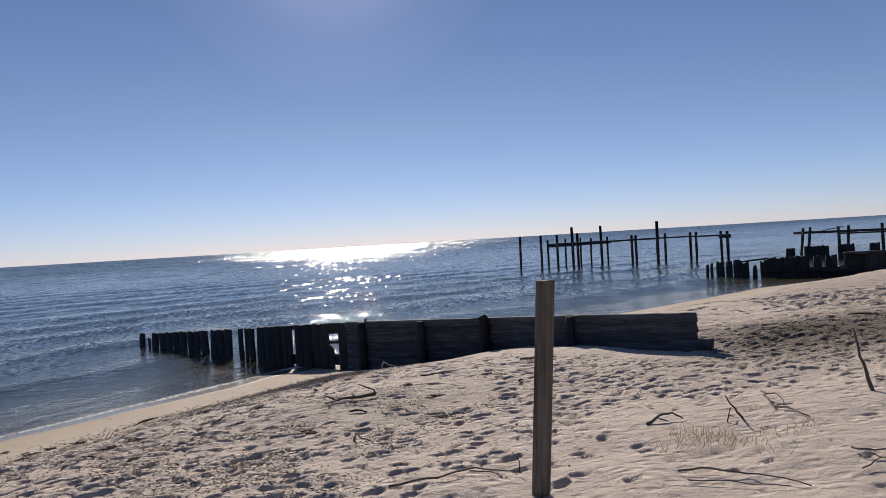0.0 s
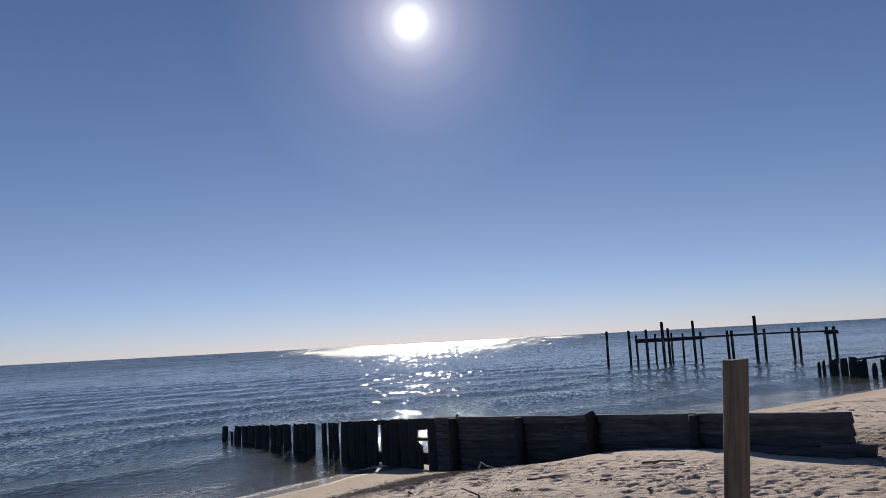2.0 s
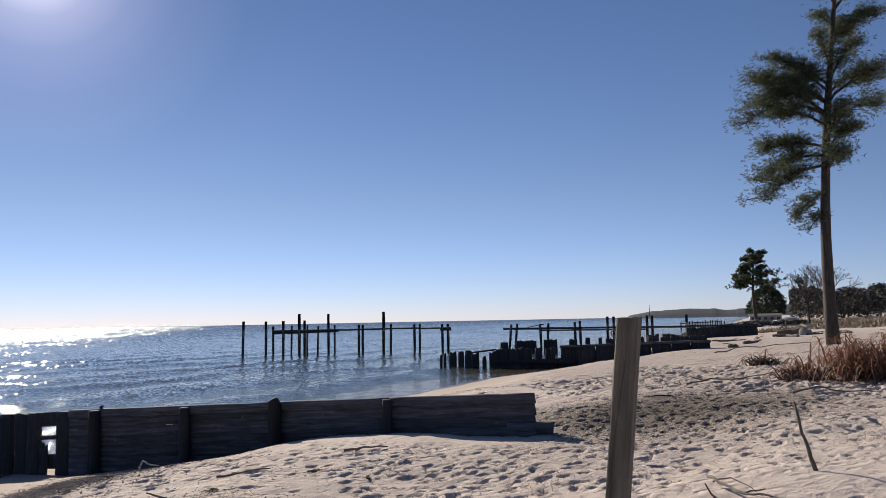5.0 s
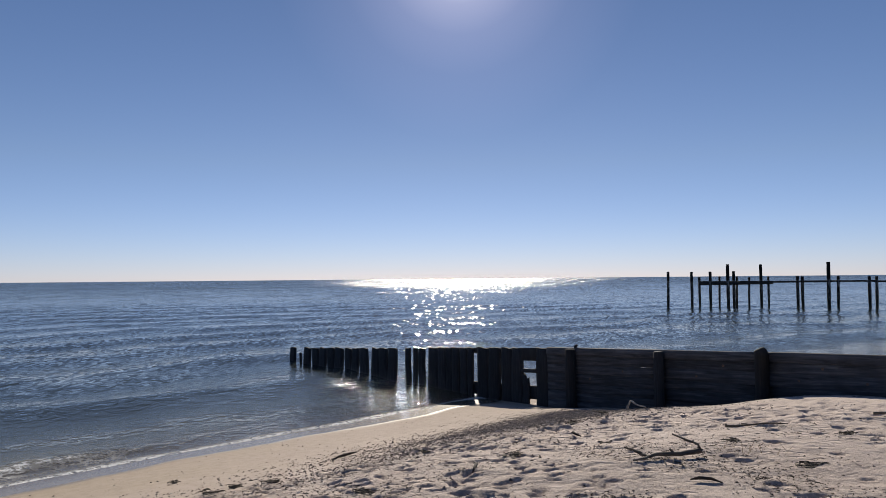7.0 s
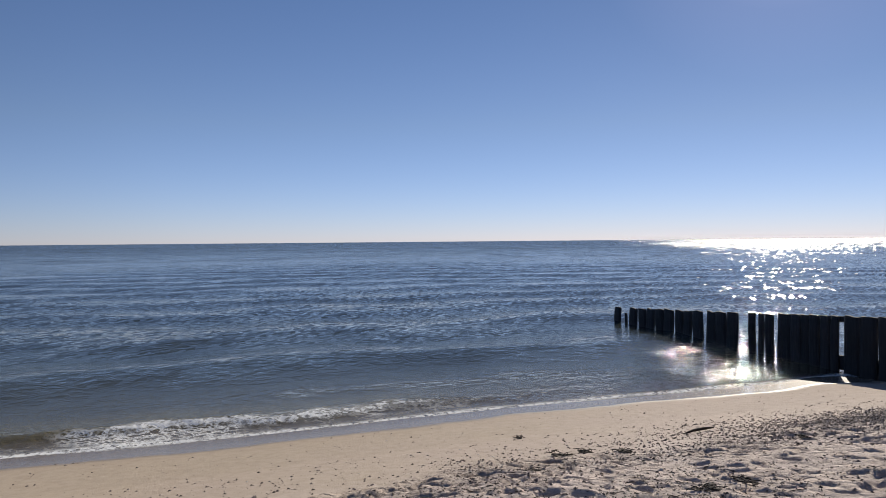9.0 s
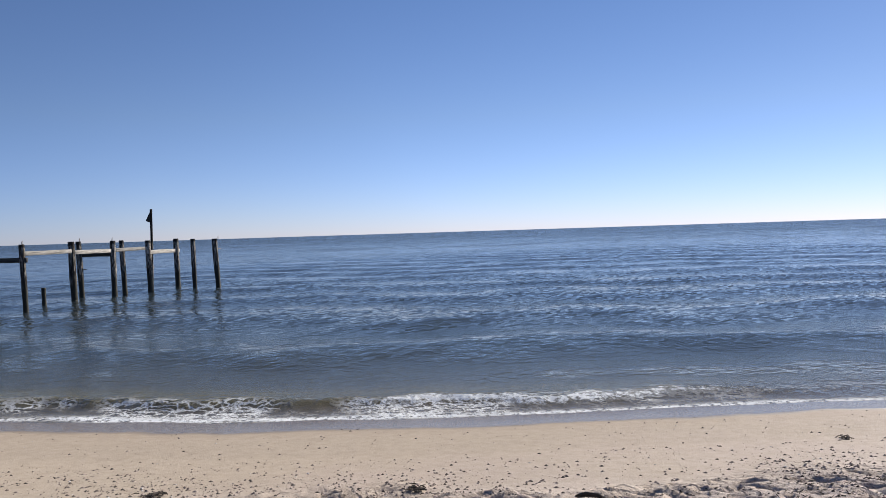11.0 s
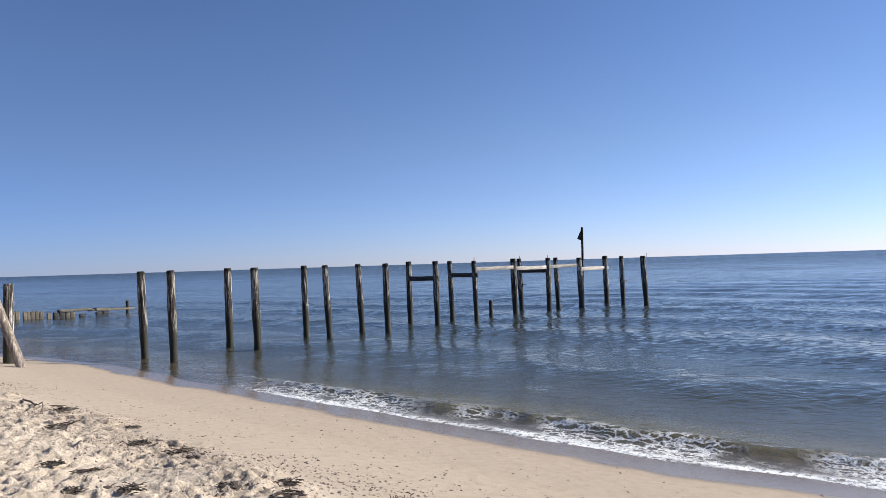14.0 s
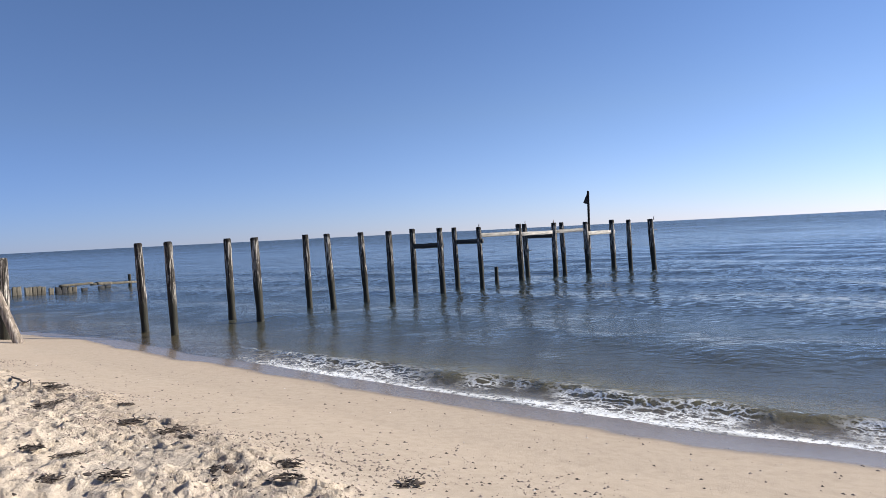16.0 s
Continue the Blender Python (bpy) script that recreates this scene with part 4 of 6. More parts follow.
def west_jetty():
    pairs = ((-23.2, -3.2, 2.28), (-22.28, -2.17, 2.28), (-25.2, -1.5, 2.30), (-24.5, -0.57, 2.29), (-27.15, 0.42, 2.31), (-26.46, 1.22, 2.30), (-28.9, 2.08, 2.31), (-28.1, 2.99, 2.30),
             (-30.4, 3.76, 2.35), (-29.4, 4.71, 2.33), (-32.2, 5.42, 2.33), (-31.5, 6.3, 2.30), (-33.6, 8.15, 2.35), (-35.6, 8.75, 2.35), (-35.4, 9.95, 2.34), (-37.0, 10.7, 2.35),
             (-36.5, 11.66, 2.31), (-38.4, 13.4, 2.36), (-36.6, 13.65, 2.32), (-36.8, 14.8, 2.30))
    piles = []
    for k, (x, y, h) in enumerate(pairs):
        rng = random.Random(k + 3)
        r = 0.108 if k < 12 else 0.118
        piles.append((x, y, h, r * rng.uniform(0.9, 1.1), rng.uniform(-0.05, 0.05), rng.uniform(-0.10, -0.01)))
    piles.append((-33.0, 7.05, 0.69, 0.09, 0.0, 0.0))
    piles.append((-36.9, 11.85, 3.72, 0.055, 0.0, 0.06))

    def link(i, j, z0, z1, h, w, mat, over=0.15):
        a, b = Vector(pairs[i][:2]), Vector(pairs[j][:2])
        u = (b - a).normalized() * over
        return (a.x - u.x, a.y - u.y, b.x + u.x, b.y + u.y, z0, z1, h, w, mat)
    beams = [link(8, 9, 1.72, 1.72, 0.17, 0.10, MAT_BEAM, 0.1), link(10, 11, 1.76, 1.76, 0.17, 0.10, MAT_BEAM, 0.1), link(13, 14, 1.80, 1.80, 0.2, 0.12, MAT_BEAM, 0.1),
             link(11, 12, 1.99, 1.98, 0.15, 0.05, MAT_BLEACHED, 0.1), link(12, 14, 1.94, 1.93, 0.15, 0.05, MAT_BLEACHED, 0.0), link(14, 16, 1.95, 1.97, 0.15, 0.05, MAT_BLEACHED, 0.0),
             link(16, 17, 1.79, 1.79, 0.17, 0.05, MAT_BLEACHED, 0.22)]
    ob = jetty("west_jetty", "ruined jetty of grey round piles with remnant cross beams in water", piles, beams)
    ob.name = "ruined_jetty"
    # drift pins left in the heads, and through bolts half way down
    for i in (11, 13, 14, 19):
        x, y, h = pairs[i]
        part("drift_pin", rod([(0, 0, -0.05), (0.005, 0, 0.06), (0.015, 0.01, 0.13)], [0.018, 0.016, 0.012], 6, i), MAT_IRON, ob, "rusty drift pin", at=Matrix.Translation((x + 0.05, y + (0.05 if i == 19 else -0.03), h)))
    for i, z, turn in ((16, 1.12, 1.4), (18, 1.2, 1.5), (19, 1.82, 1.7), (13, 1.2, 1.2)):
        x, y, h = pairs[i]
        part("through_bolt", rod([(-0.2, 0, 0), (0, 0, 0.005), (0.21, 0, -0.01)], [0.014, 0.014, 0.018], 6, i), MAT_IRON, ob, "rusty through bolt", at=turn_z((x, y, z), turn))
    # torn flag of metal on the thin mast
    bm = bmesh.new()
    v = [bm.verts.new(p) for p in ((0, 0, 0), (0, -0.2, -0.42), (0.02, 0, -0.5), (0, -0.1, -0.2))]
    bm.faces.new((v[0], v[3], v[2]))
    bm.faces.new((v[3], v[1], v[2]))
    flap = bmesh.ops.extrude_face_region(bm, geom=bm.faces[:])
    bmesh.ops.translate(bm, vec=(0.02, 0, 0), verts=[g for g in flap["geom"] if isinstance(g, bmesh.types.BMVert)])
    part("bracket", bm, MAT_BEAM, ob, "dark wedge-shaped bracket", at=Matrix.Translation((-36.9, 11.86, 3.6)), flat=True)


west_jetty()


def outer_jetty():
    rows = ((6.83, 63.4, 2.92, .115), (8.69, 63.2, 2.89, .115), (9.3, 63.2, 2.46, .10), (10.1, 63.0, 2.9, .12), (10.9, 63.6, 2.5, .09), (11.45, 63.0, 3.48, .13), (11.95, 63.2, 2.92, .12), (12.3, 63.8, 2.5, .09),
            (13.1, 63.2, 2.42, .09), (14.1, 63.4, 3.45, .12), (14.6, 63.2, 2.46, .09), (16.6, 62.6, 2.47, .12), (17.0, 62.7, 2.45, .12), (18.75, 62.2, 3.56, .14), (19.35, 62.0, 2.46, .11),
            (21.3, 61.2, 2.42, .12), (21.7, 61.0, 2.42, .11), (23.6, 60.3, 2.38, .12), (24.05, 60.1, 2.37, .13))
    piles = []
    for k, (x, y, h, r) in enumerate(rows):
        rng = random.Random(k + 70)
        piles.append((x, y, h, r, rng.uniform(-0.03, 0.05), 0))
    beams = ((9.2, 63.0, 14.9, 63.0, 1.93, 1.97, 0.26, 0.14, MAT_BEAM), (9.3, 63.35, 14.6, 63.4, 2.05, 2.05, 0.14, 0.1, MAT_BEAM), (14.5, 63.0, 19.0, 62.1, 2.02, 2.06, 0.15, 0.14, MAT_BEAM),
             (18.6, 62.3, 21.8, 61.0, 2.07, 2.05, 0.13, 0.12, MAT_BEAM), (21.6, 61.1, 24.3, 60.0, 2.03, 2.02, 0.13, 0.12, MAT_BEAM), (23.4, 60.3, 24.3, 59.95, 1.88, 1.88, 0.18, 0.2, MAT_BEAM))
    jetty("ruined_jetty", "ruined jetty of dark uneven piles joined by thin beams", piles, beams)


outer_jetty()


def east_jetty():
    piles = []
    for k, (x, y, h, lx) in enumerate(((31.1, 61.3, 2.2, .25), (31.5, 60.9, 2.24, .25), (32.9, 59.0, 2.21, -.05), (33.3, 58.5, 2.25, .12), (34.9, 56.4, 2.32, 0), (35.2, 56.0, 2.42, -.03), (36.7, 54.0, 2.76, 0), (37.05, 53.6, 2.75, .02),
                                       (38.8, 51.3, 2.79, .02), (39.1, 51.0, 2.78, .02), (40.8, 48.7, 2.81, 0))):
        piles.append((x - (lx if lx > 0.2 else 0), y, h, 0.125, lx, 0))
    beams = ((30.6, 61.95, 35.3, 55.85, 1.80, 1.78, 0.2, 0.12, MAT_BEAM), (34.9, 56.3, 41.2, 48.2, 1.80, 1.80, 0.17, 0.12, MAT_BEAM), (33.0, 59.0, 38.9, 51.3, 1.60, 1.62, 0.13, 0.1, MAT_BEAM),
             (32.1, 60.0, 33.2, 58.9, 1.92, 2.16, 0.07, 0.22, MAT_BEAM))
    jetty("ruined_jetty", "ruined jetty of paired dark piles carrying a long sagging beam", piles, beams)


east_jetty()


# ---------------------------------------------------------------- far groins
def stave_run(ob, start, way, runs, foot, mat, thick=0.08, ragged=0.06):
    """Upright boards along a line: runs of (from, to, height at each end, board width)."""
    ang = math.atan2(way.y, way.x)
    n = 0
    for a, b, za, zb, w in runs:
        count = max(1, round((b - a) / w))
        for k in range(count):
            f = (k + 0.5) / count
            s = a + (b - a) * f
            p = start + way * s
            part("upright_board", stave((b - a) / count + 0.012, za + (zb - za) * f - foot, thick, n * 5 + int(s * 11), ragged), mat, ob, at=turn_z((p.x, p.y, foot), ang))
            n += 1


def east_groin():
    start, way = Vector((14.7, 39.8, 0)), Vector((0.7208, -0.6932, 0))
    ob = thing("timber_groin", start, "old timber groin with broken stumps and a closed landward wall", "groin")
    stave_run(ob, start, way, ((-0.06, 0.08, 0.74, 0.74, 0.3), (0.2, 0.34, 0.84, 0.8, 0.3), (0.54, 0.97, 0.9, 0.92, 0.3), (1.08, 1.42, 0.94, 0.94, 0.3), (1.48, 1.87, 0.97, 0.97, 0.3), (1.9, 2.3, 0.82, 0.85, 0.3),
                              (2.5, 2.72, 0.7, 0.62, 0.2), (2.9, 3.3, 0.8, 1.0, 0.25), (3.3, 5.2, 1.04, 1.1, 0.28)), -0.9, MAT_SHEET, 0.09, 0.10)
    stave_run(ob, start + Vector((0.06, 0.07, 0)), way, ((2.95, 3.4, 0.8, 0.95, 0.25), (3.4, 5.3, 0.98, 1.08, 0.27), (5.5, 5.9, 1.08, 1.1, 0.2), (6.08, 6.6, 1.1, 1.12, 0.26), (6.92, 8.0, 1.14, 1.16, 0.27)), -0.9, MAT_SHEET, 0.08, 0.05)
    stave_run(ob, start + Vector((0.1, 0.12, 0)), way, ((5.2, 7.0, 0.5, 0.55, 0.3),), -0.9, MAT_SHEET, 0.08, 0.08)
    stave_run(ob, start, way, ((7.85, 14.5, 1.16, 1.36, 0.9),), -0.6, MAT_SHEET, 0.12, 0.02)
    ang = math.atan2(way.y, way.x)
    for a, b, z in ((6.9, 9.8, 1.2), (9.8, 14.52, 1.33)):
        p = start + way * ((a + b) / 2)
        part("cap", board(b - a, 0.13, 0.22, int(a), 0.015, 8), MAT_GROIN, ob, at=turn_z((p.x, p.y, z), ang) @ Matrix.Rotation(-0.028, 4, "Y"))
    p = start + way * 2.6
    part("bar", board(1.4, 0.09, 0.07, 3, 0.02), MAT_SHEET, ob, at=turn_z((p.x, p.y, 0.93), ang) @ Matrix.Rotation(-0.12, 4, "Y"))
    p = start + way * 5.4
    part("wale", board(4.5, 0.2, 0.1, 4, 0.02), MAT_SHEET, ob, at=turn_z((p.x - 0.06, p.y - 0.07, 0.35), ang))


def broken_bulkhead():
    start, way = Vector((26.3, 52.2, 0)), Vector((0.63, -0.777, 0))
    ob = thing("broken_bulkhead", start, "row of rotted bulkhead stumps standing behind the old groin", "bulkhead")
    stave_run(ob, start, way, ((-1.15, -0.5, 0.85, 0.9, 0.22), (0.2, 1.9, 0.98, 1.0, 0.3), (2.5, 3.6, 1.05, 1.08, 0.3), (4.55, 5.2, 1.1, 1.1, 0.22), (5.85, 6.2, 1.2, 1.2, 0.3), (6.85, 7.1, 1.2, 1.2, 0.3),
                              (7.4, 7.8, 1.15, 1.1, 0.2), (8.1, 9.0, 1.2, 1.45, 0.22), (9.3, 10.2, 1.4, 1.2, 0.2), (10.5, 11.2, 1.3, 1.15, 0.3), (11.4, 11.9, 1.2, 1.3, 0.2), (12.1, 14.6, 1.25, 1.3, 0.3)), -0.9, MAT_SHEET, 0.12, 0.07)


def far_groin():
    start, way = Vector((41.2, 41.7, 0)), Vector((-0.55, 0.835, 0))
    ob = thing("timber_groin", start, "dark timber groin farther along the beach", "groin")
    stave_run(ob, start, way, ((0, 5.2, 1.95, 1.75, 0.4), (5.5, 7.1, 1.2, 1.35, 0.33), (7.4, 8.3, 1.3, 1.15, 0.3), (8.6, 8.9, 1.0, 1.0, 0.3), (9.2, 10.3, 1.1, 1.3, 0.27), (10.6, 11.5, 1.0, 0.9, 0.3)), -0.4, MAT_SHEET, 0.15, 0.1)
    p = start + way * 2.6
    part("cap", board(5.3, 0.16, 0.25, 5, 0.02, 8), MAT_SHEET, ob, at=turn_z((p.x, p.y, 1.9), math.atan2(way.y, way.x)))


def west_groin():
    start, way = Vector((-39.0, -17.7, 0)), Vector((-0.75, 0.661, 0))
    ob = thing("timber_groin", start, "low weathered sheet-pile groin standing in the shallows, partly broken", "groin")
    stave_run(ob, start, way, ((-3.6, -1.45, 0.62, 0.6, 0.3), (-1.32, -1.09, 0.6, 0.6, 0.23), (-0.88, -0.66, 0.7, 0.7, 0.22), (-0.26, 0.21, 0.64, 0.63, 0.23), (0.31, 0.43, 0.58, 0.58, 0.2), (1.0, 1.72, 0.6, 0.58, 0.24),
                              (2.55, 2.97, 0.52, 0.5, 0.21), (3.15, 3.5, 0.45, 0.46, 0.18), (3.5, 4.14, 0.45, 0.42, 0.22), (4.28, 4.53, 0.32, 0.3, 0.13), (5.2, 5.69, 0.3, 0.3, 0.25)), -0.9, MAT_GREY, 0.09, 0.06)
    stave_run(ob, start, way, ((-0.6, -0.27, 0.68, 0.66, 0.17), (0.84, 0.99, 0.6, 0.6, 0.2), (2.04, 2.5, 0.42, 0.42, 0.22), (4.6, 5.2, 0.32, 0.34, 0.28), (5.92, 6.23, 0.16, 0.16, 0.3), (6.8, 7.5, 0.2, 0.2, 0.3)), -0.9, MAT_SHEET, 0.12, 0.04)
    ang = math.atan2(way.y, way.x)
    for a, b, z, w, h in ((-3.9, -1.31, 1.0, 0.2, 0.26), (4.85, 6.5, 0.37, 0.22, 0.12), (6.4, 8.95, 0.27, 0.22, 0.12), (6.75, 7.5, 0.3, 0.3, 0.16)):
        p = start + way * ((a + b) / 2)
        part("cap", board(b - a, h, w, int(a) + 9, 0.02, 8), MAT_GREY, ob, at=turn_z((p.x, p.y, z), ang) @ Matrix.Rotation(0.02 if a > 6 else 0, 4, "Y"))
    for q, z0 in ((-1.42, 1.36), (-3.2, 1.3)):
        p = start + way * q
        part("post", pile(z0, 0.10, 7), MAT_SHEET, ob, at=Matrix.Translation((p.x, p.y, 0)))
    p = start + way * 8.6
    part("post", pile(0.70, 0.10, 5), MAT_PILE, ob, at=Matrix.Translation((p.x, p.y, 0)))


east_groin()
broken_bulkhead()
far_groin()
west_groin()


# ---------------------------------------------------------------- two posts on the wet sand
def shore_post(base, top, radius, label, mat):
    ob = thing("mooring_post", base, label, "post", "posts on the wet sand")
    a, b = Vector(base), Vector(top)
    lean = b - a
    bm = rod([a * 0 + lean * f for f in (-0.15, 0, 0.2, 0.4, 0.6, 0.8, 0.97, 1.0)], [radius * g for g in (1, 1, 0.98, 0.97, 0.96, 0.94, 0.93, 0.8)], 12, int(radius * 1000), 0.05)
    part("shaft", bm, mat, ob, at=Matrix.Translation(base))


shore_post((-20.4, -4.8, 0.17), (-20.6, -5.55, 1.93), 0.1, "leaning bleached round post stuck in the wet sand", MAT_STRIPPED)
shore_post((-21.4, -5.65, 0.17), (-21.4, -5.62, 2.09), 0.12, "upright weathered round post standing in the wet sand", MAT_PILE)


# ---------------------------------------------------------------- foliage
def leaf_material(name, lo, hi, thin=0.0):
    m, t, p = material(name, 0.6 if thin else 0.9)
    geo = t.nodes.new("ShaderNodeNewGeometry")
    col = ramp(t, geo.outputs["Random Per Island"], ((0.0, lo), (1.0, hi)))
    t.links.new(col, p.inputs["Base Color"])
    if thin:
        lit = t.nodes.new("ShaderNodeBsdfTranslucent")
        t.links.new(col, lit.inputs["Color"])
        both = t.nodes.new("ShaderNodeMixShader")
        both.inputs[0].default_value = thin
        t.links.new(p.outputs[0], both.inputs[1])
        t.links.new(lit.outputs[0], both.inputs[2])
        t.links.new(both.outputs[0], t.nodes["Material Output"].inputs["Surface"])
    return m


MAT_NEEDLE = leaf_material("pine needles", (0.05, 0.066, 0.034), (0.17, 0.19, 0.11), 0.45)
MAT_DENSE = leaf_material("dense evergreen leaves", (0.03, 0.042, 0.022), (0.085, 0.1, 0.05), 0.2)
MAT_WOODS = leaf_material("far woods", (0.035, 0.036, 0.03), (0.085, 0.075, 0.065))
MAT_BARK = timber("pine bark", (0.025, 0.02, 0.018), (0.07, 0.055, 0.045), (0.14, 0.11, 0.09), "z")
MAT_TWIG = timber("grey twigs", (0.03, 0.024, 0.019), (0.07, 0.057, 0.046), (0.13, 0.108, 0.088), "z")
MAT_RED = leaf_material("dead red-brown fronds", (0.13, 0.055, 0.036), (0.36, 0.18, 0.115), 0.4)
MAT_STRAW = leaf_material("dry straw", (0.28, 0.2, 0.12), (0.5, 0.39, 0.25), 0.3)
MAT_BANK = leaf_material("dull bank grass", (0.11, 0.085, 0.055), (0.26, 0.2, 0.13), 0.2)
MAT_WRACK = leaf_material("dark wrack", (0.026, 0.02, 0.016), (0.095, 0.07, 0.052))
MAT_GRAVEL = leaf_material("dark gravel", (0.06, 0.045, 0.037), (0.5, 0.4, 0.33))
MAT_SHELL = leaf_material("shell bits", (0.45, 0.42, 0.38), (0.75, 0.72, 0.68))
MAT_ROCK = plain("dark rubble stone", (0.025, 0.023, 0.022), (0.08, 0.074, 0.068), 2.5, 0.85, 0.05)
MAT_WHITE = plain("white painted boards", (0.66, 0.66, 0.64), (0.82, 0.82, 0.8), 3, 0.6, 0.002)
# white house walls, greyed in the colour to stand for their shaded side
MAT_SHADED_SIDING = plain("white siding darkened as shade", (0.26, 0.27, 0.28), (0.4, 0.41, 0.41), 3, 0.7, 0.002)
MAT_ROOF = plain("grey shingle roof", (0.12, 0.115, 0.11), (0.22, 0.21, 0.2), 8, 0.9, 0.01)
MAT_DARKGLASS = plain("dark window glass", (0.02, 0.024, 0.03), (0.04, 0.045, 0.05), 2, 0.1, 0.0)
# dark woods with the blue-grey haze of distance mixed into their colour
MAT_HAZED_HILL = plain("wooded headland", (0.026, 0.036, 0.05), (0.045, 0.056, 0.07), 0.06, 0.95, 1.0)


def soup(name, verts, faces, mat):
    me = bpy.data.meshes.new(name)
    me.from_pydata(verts, [], faces)
    me.materials.append(mat)
    return me


def tufts(centres, rng, blades, length, width, flat=0.6):
    """Sprays of thin blades about each centre."""
    verts, faces = [], []
    for c in centres:
        lean = Vector((rng.uniform(-1, 1), rng.uniform(-1, 1), rng.uniform(-0.3, 1))) * 0.5
        for _ in range(blades):
            way = Vector((rng.gauss(0, 1), rng.gauss(0, 1), rng.gauss(0, 1) * flat)).normalized() + lean
            way.normalize()
            side = way.cross(Vector((rng.uniform(-1, 1), rng.uniform(-1, 1), rng.uniform(-1, 1)))).normalized() * width * rng.uniform(0.6, 1.2)
            o = c + way * rng.uniform(0, 0.25) * length
            tip = c + way * length * rng.uniform(0.7, 1.3)
            k = len(verts)
            verts += [o - side, o + side, tip]
            faces.append((k, k + 1, k + 2))
    return verts, faces


def pine(at, height, radius, limbs, label, seed, blade=0.26, width=0.03, per=26, lean=(0.0, 0.0), puffs=6):
    """limbs: (height, turn in degrees, length, rise, droop, tufts)."""
    rng = random.Random(seed)
    ob = thing("pine_tree", at, label, "tree", "pine trees")
    pts, radii = [], []
    for k in range(13):
        f = k / 12
        pts.append(Vector((lean[0] * f * f + 0.12 * math.sin(f * 5 + seed), lean[1] * f * f + 0.1 * math.sin(f * 4), height * f - 0.25)))
        radii.append(radius * (1.25 if k == 0 else 1) * (1 - f) ** 0.75 + 0.02)
    part("trunk", rod(pts, radii, 12, seed, 0.05), MAT_BARK, ob, at=Matrix.Translation(at))
    wood, spots = bmesh.new(), []

    def spine(a, b, sag, r0, r1, n=7):
        line = []
        for k in range(n):
            f = k / (n - 1)
            p = a.lerp(b, f)
            p = p + Vector((rng.uniform(-1, 1), rng.uniform(-1, 1), 0)) * 0.05 * (b - a).length * math.sin(f * 3.1)
            p.z += sag * math.sin(f * math.pi)
            line.append(p)
        piece = rod(line, [r0 + (r1 - r0) * k / (n - 1) for k in range(n)], 6, rng.randrange(999), 0.08)
        tmp = bpy.data.meshes.new("t")
        piece.to_mesh(tmp)
        piece.free()
        wood.from_mesh(tmp)
        bpy.data.meshes.remove(tmp)
        return line
    for h, turn, length, rise, sag, count in limbs:
        f = h / height
        a = pts[0].lerp(pts[-1], 0) if f <= 0 else pts[min(int(f * 12), 11)].lerp(pts[min(int(f * 12) + 1, 12)], f * 12 - int(f * 12))
        u = Vector((math.cos(radians(turn)), math.sin(radians(turn)), 0))
        b = a + u * length + Vector((0, 0, rise))
        line = spine(a, b, sag, radius * 0.3 * (length / 5) ** 0.5 + 0.02, 0.015)
        for _ in range(max(6, count // 2)):
            q = rng.uniform(0.22, 1.0)
            o = line[min(int(q * 6), 5)].lerp(line[min(int(q * 6) + 1, 6)], q * 6 - int(q * 6))
            side = Vector((rng.gauss(0, 0.55), rng.gauss(0, 0.55), rng.gauss(0.12, 0.28))) * length * 0.27 + u * length * 0.08
            twig = spine(o, o + side, 0.05, 0.022, 0.006, 4)
            for _ in range(puffs):
                spots.append(twig[rng.choice((1, 2, 3, 3))] + Vector((rng.gauss(0, 0.16), rng.gauss(0, 0.16), rng.gauss(0.03, 0.12))) * max(1, length / 4.5))
    part("branchwork", wood, MAT_BARK, ob, at=Matrix.Translation(at))
    verts, faces = tufts(spots, rng, per, blade, width)
    part("crown", soup("crown", verts, faces, MAT_NEEDLE), None, ob, "dark green needle clumps with gaps", at=Matrix.Translation(at))
    return ob


def big_pine():
    left = 130.7      # the way its seaward limbs reach
    limbs = [(9.4, left, 3.1, 0.1, 0.7, 100), (9.5, left - 10, 2.4, 1.0, 0.5, 110), (9.9, left + 12, 1.9, 1.1, 0.3, 90), (10.6, left - 6, 1.1, 1.0, 0.2, 60), (9.0, left + 20, 2.0, 0.5, 0.3, 80),
             (9.9, left - 4, 2.6, 1.5, 0.4, 100), (10.4, left + 6, 2.0, 1.7, 0.3, 80), (8.1, left + 4, 2.3, 0.1, 0.3, 100), (7.8, left - 12, 2.5, -0.8, 0.4, 110), (7.4, left + 8, 2.4, -1.3, 0.3, 100), (6.4, left - 6, 1.2, -1.2, 0.2, 50), (5.5, left + 10, 0.7, -0.8, 0.1, 20),
             (11.4, left + 70, 1.2, 1.0, 0.2, 40), (13.0, left - 30, 0.6, 0.8, 0.2, 24), (14.0, left + 15, 0.7, 1.0, 0.2, 24), (14.6, left + 100, 1.4, 1.2, 0.2, 34)]
    for k in range(14):
        rise = 0.5 + 0.9 * math.sin(k * 2.4) ** 2
        limbs.append((6.9 + k * 0.68 + 0.3 * math.sin(k * 1.9), left + 105 + k * 83 % 150, (3.1 - k * 0.1) * (0.7 + 0.3 * math.sin(k * 5.1)), rise, 0.4, 60))
    pine((23.88, 21.77, 1.45), 17.5, 0.215, limbs, "tall pine with a bare lower trunk standing on the sand", 4, 0.13, 0.0092, 9, (0.8, -0.9), 23)


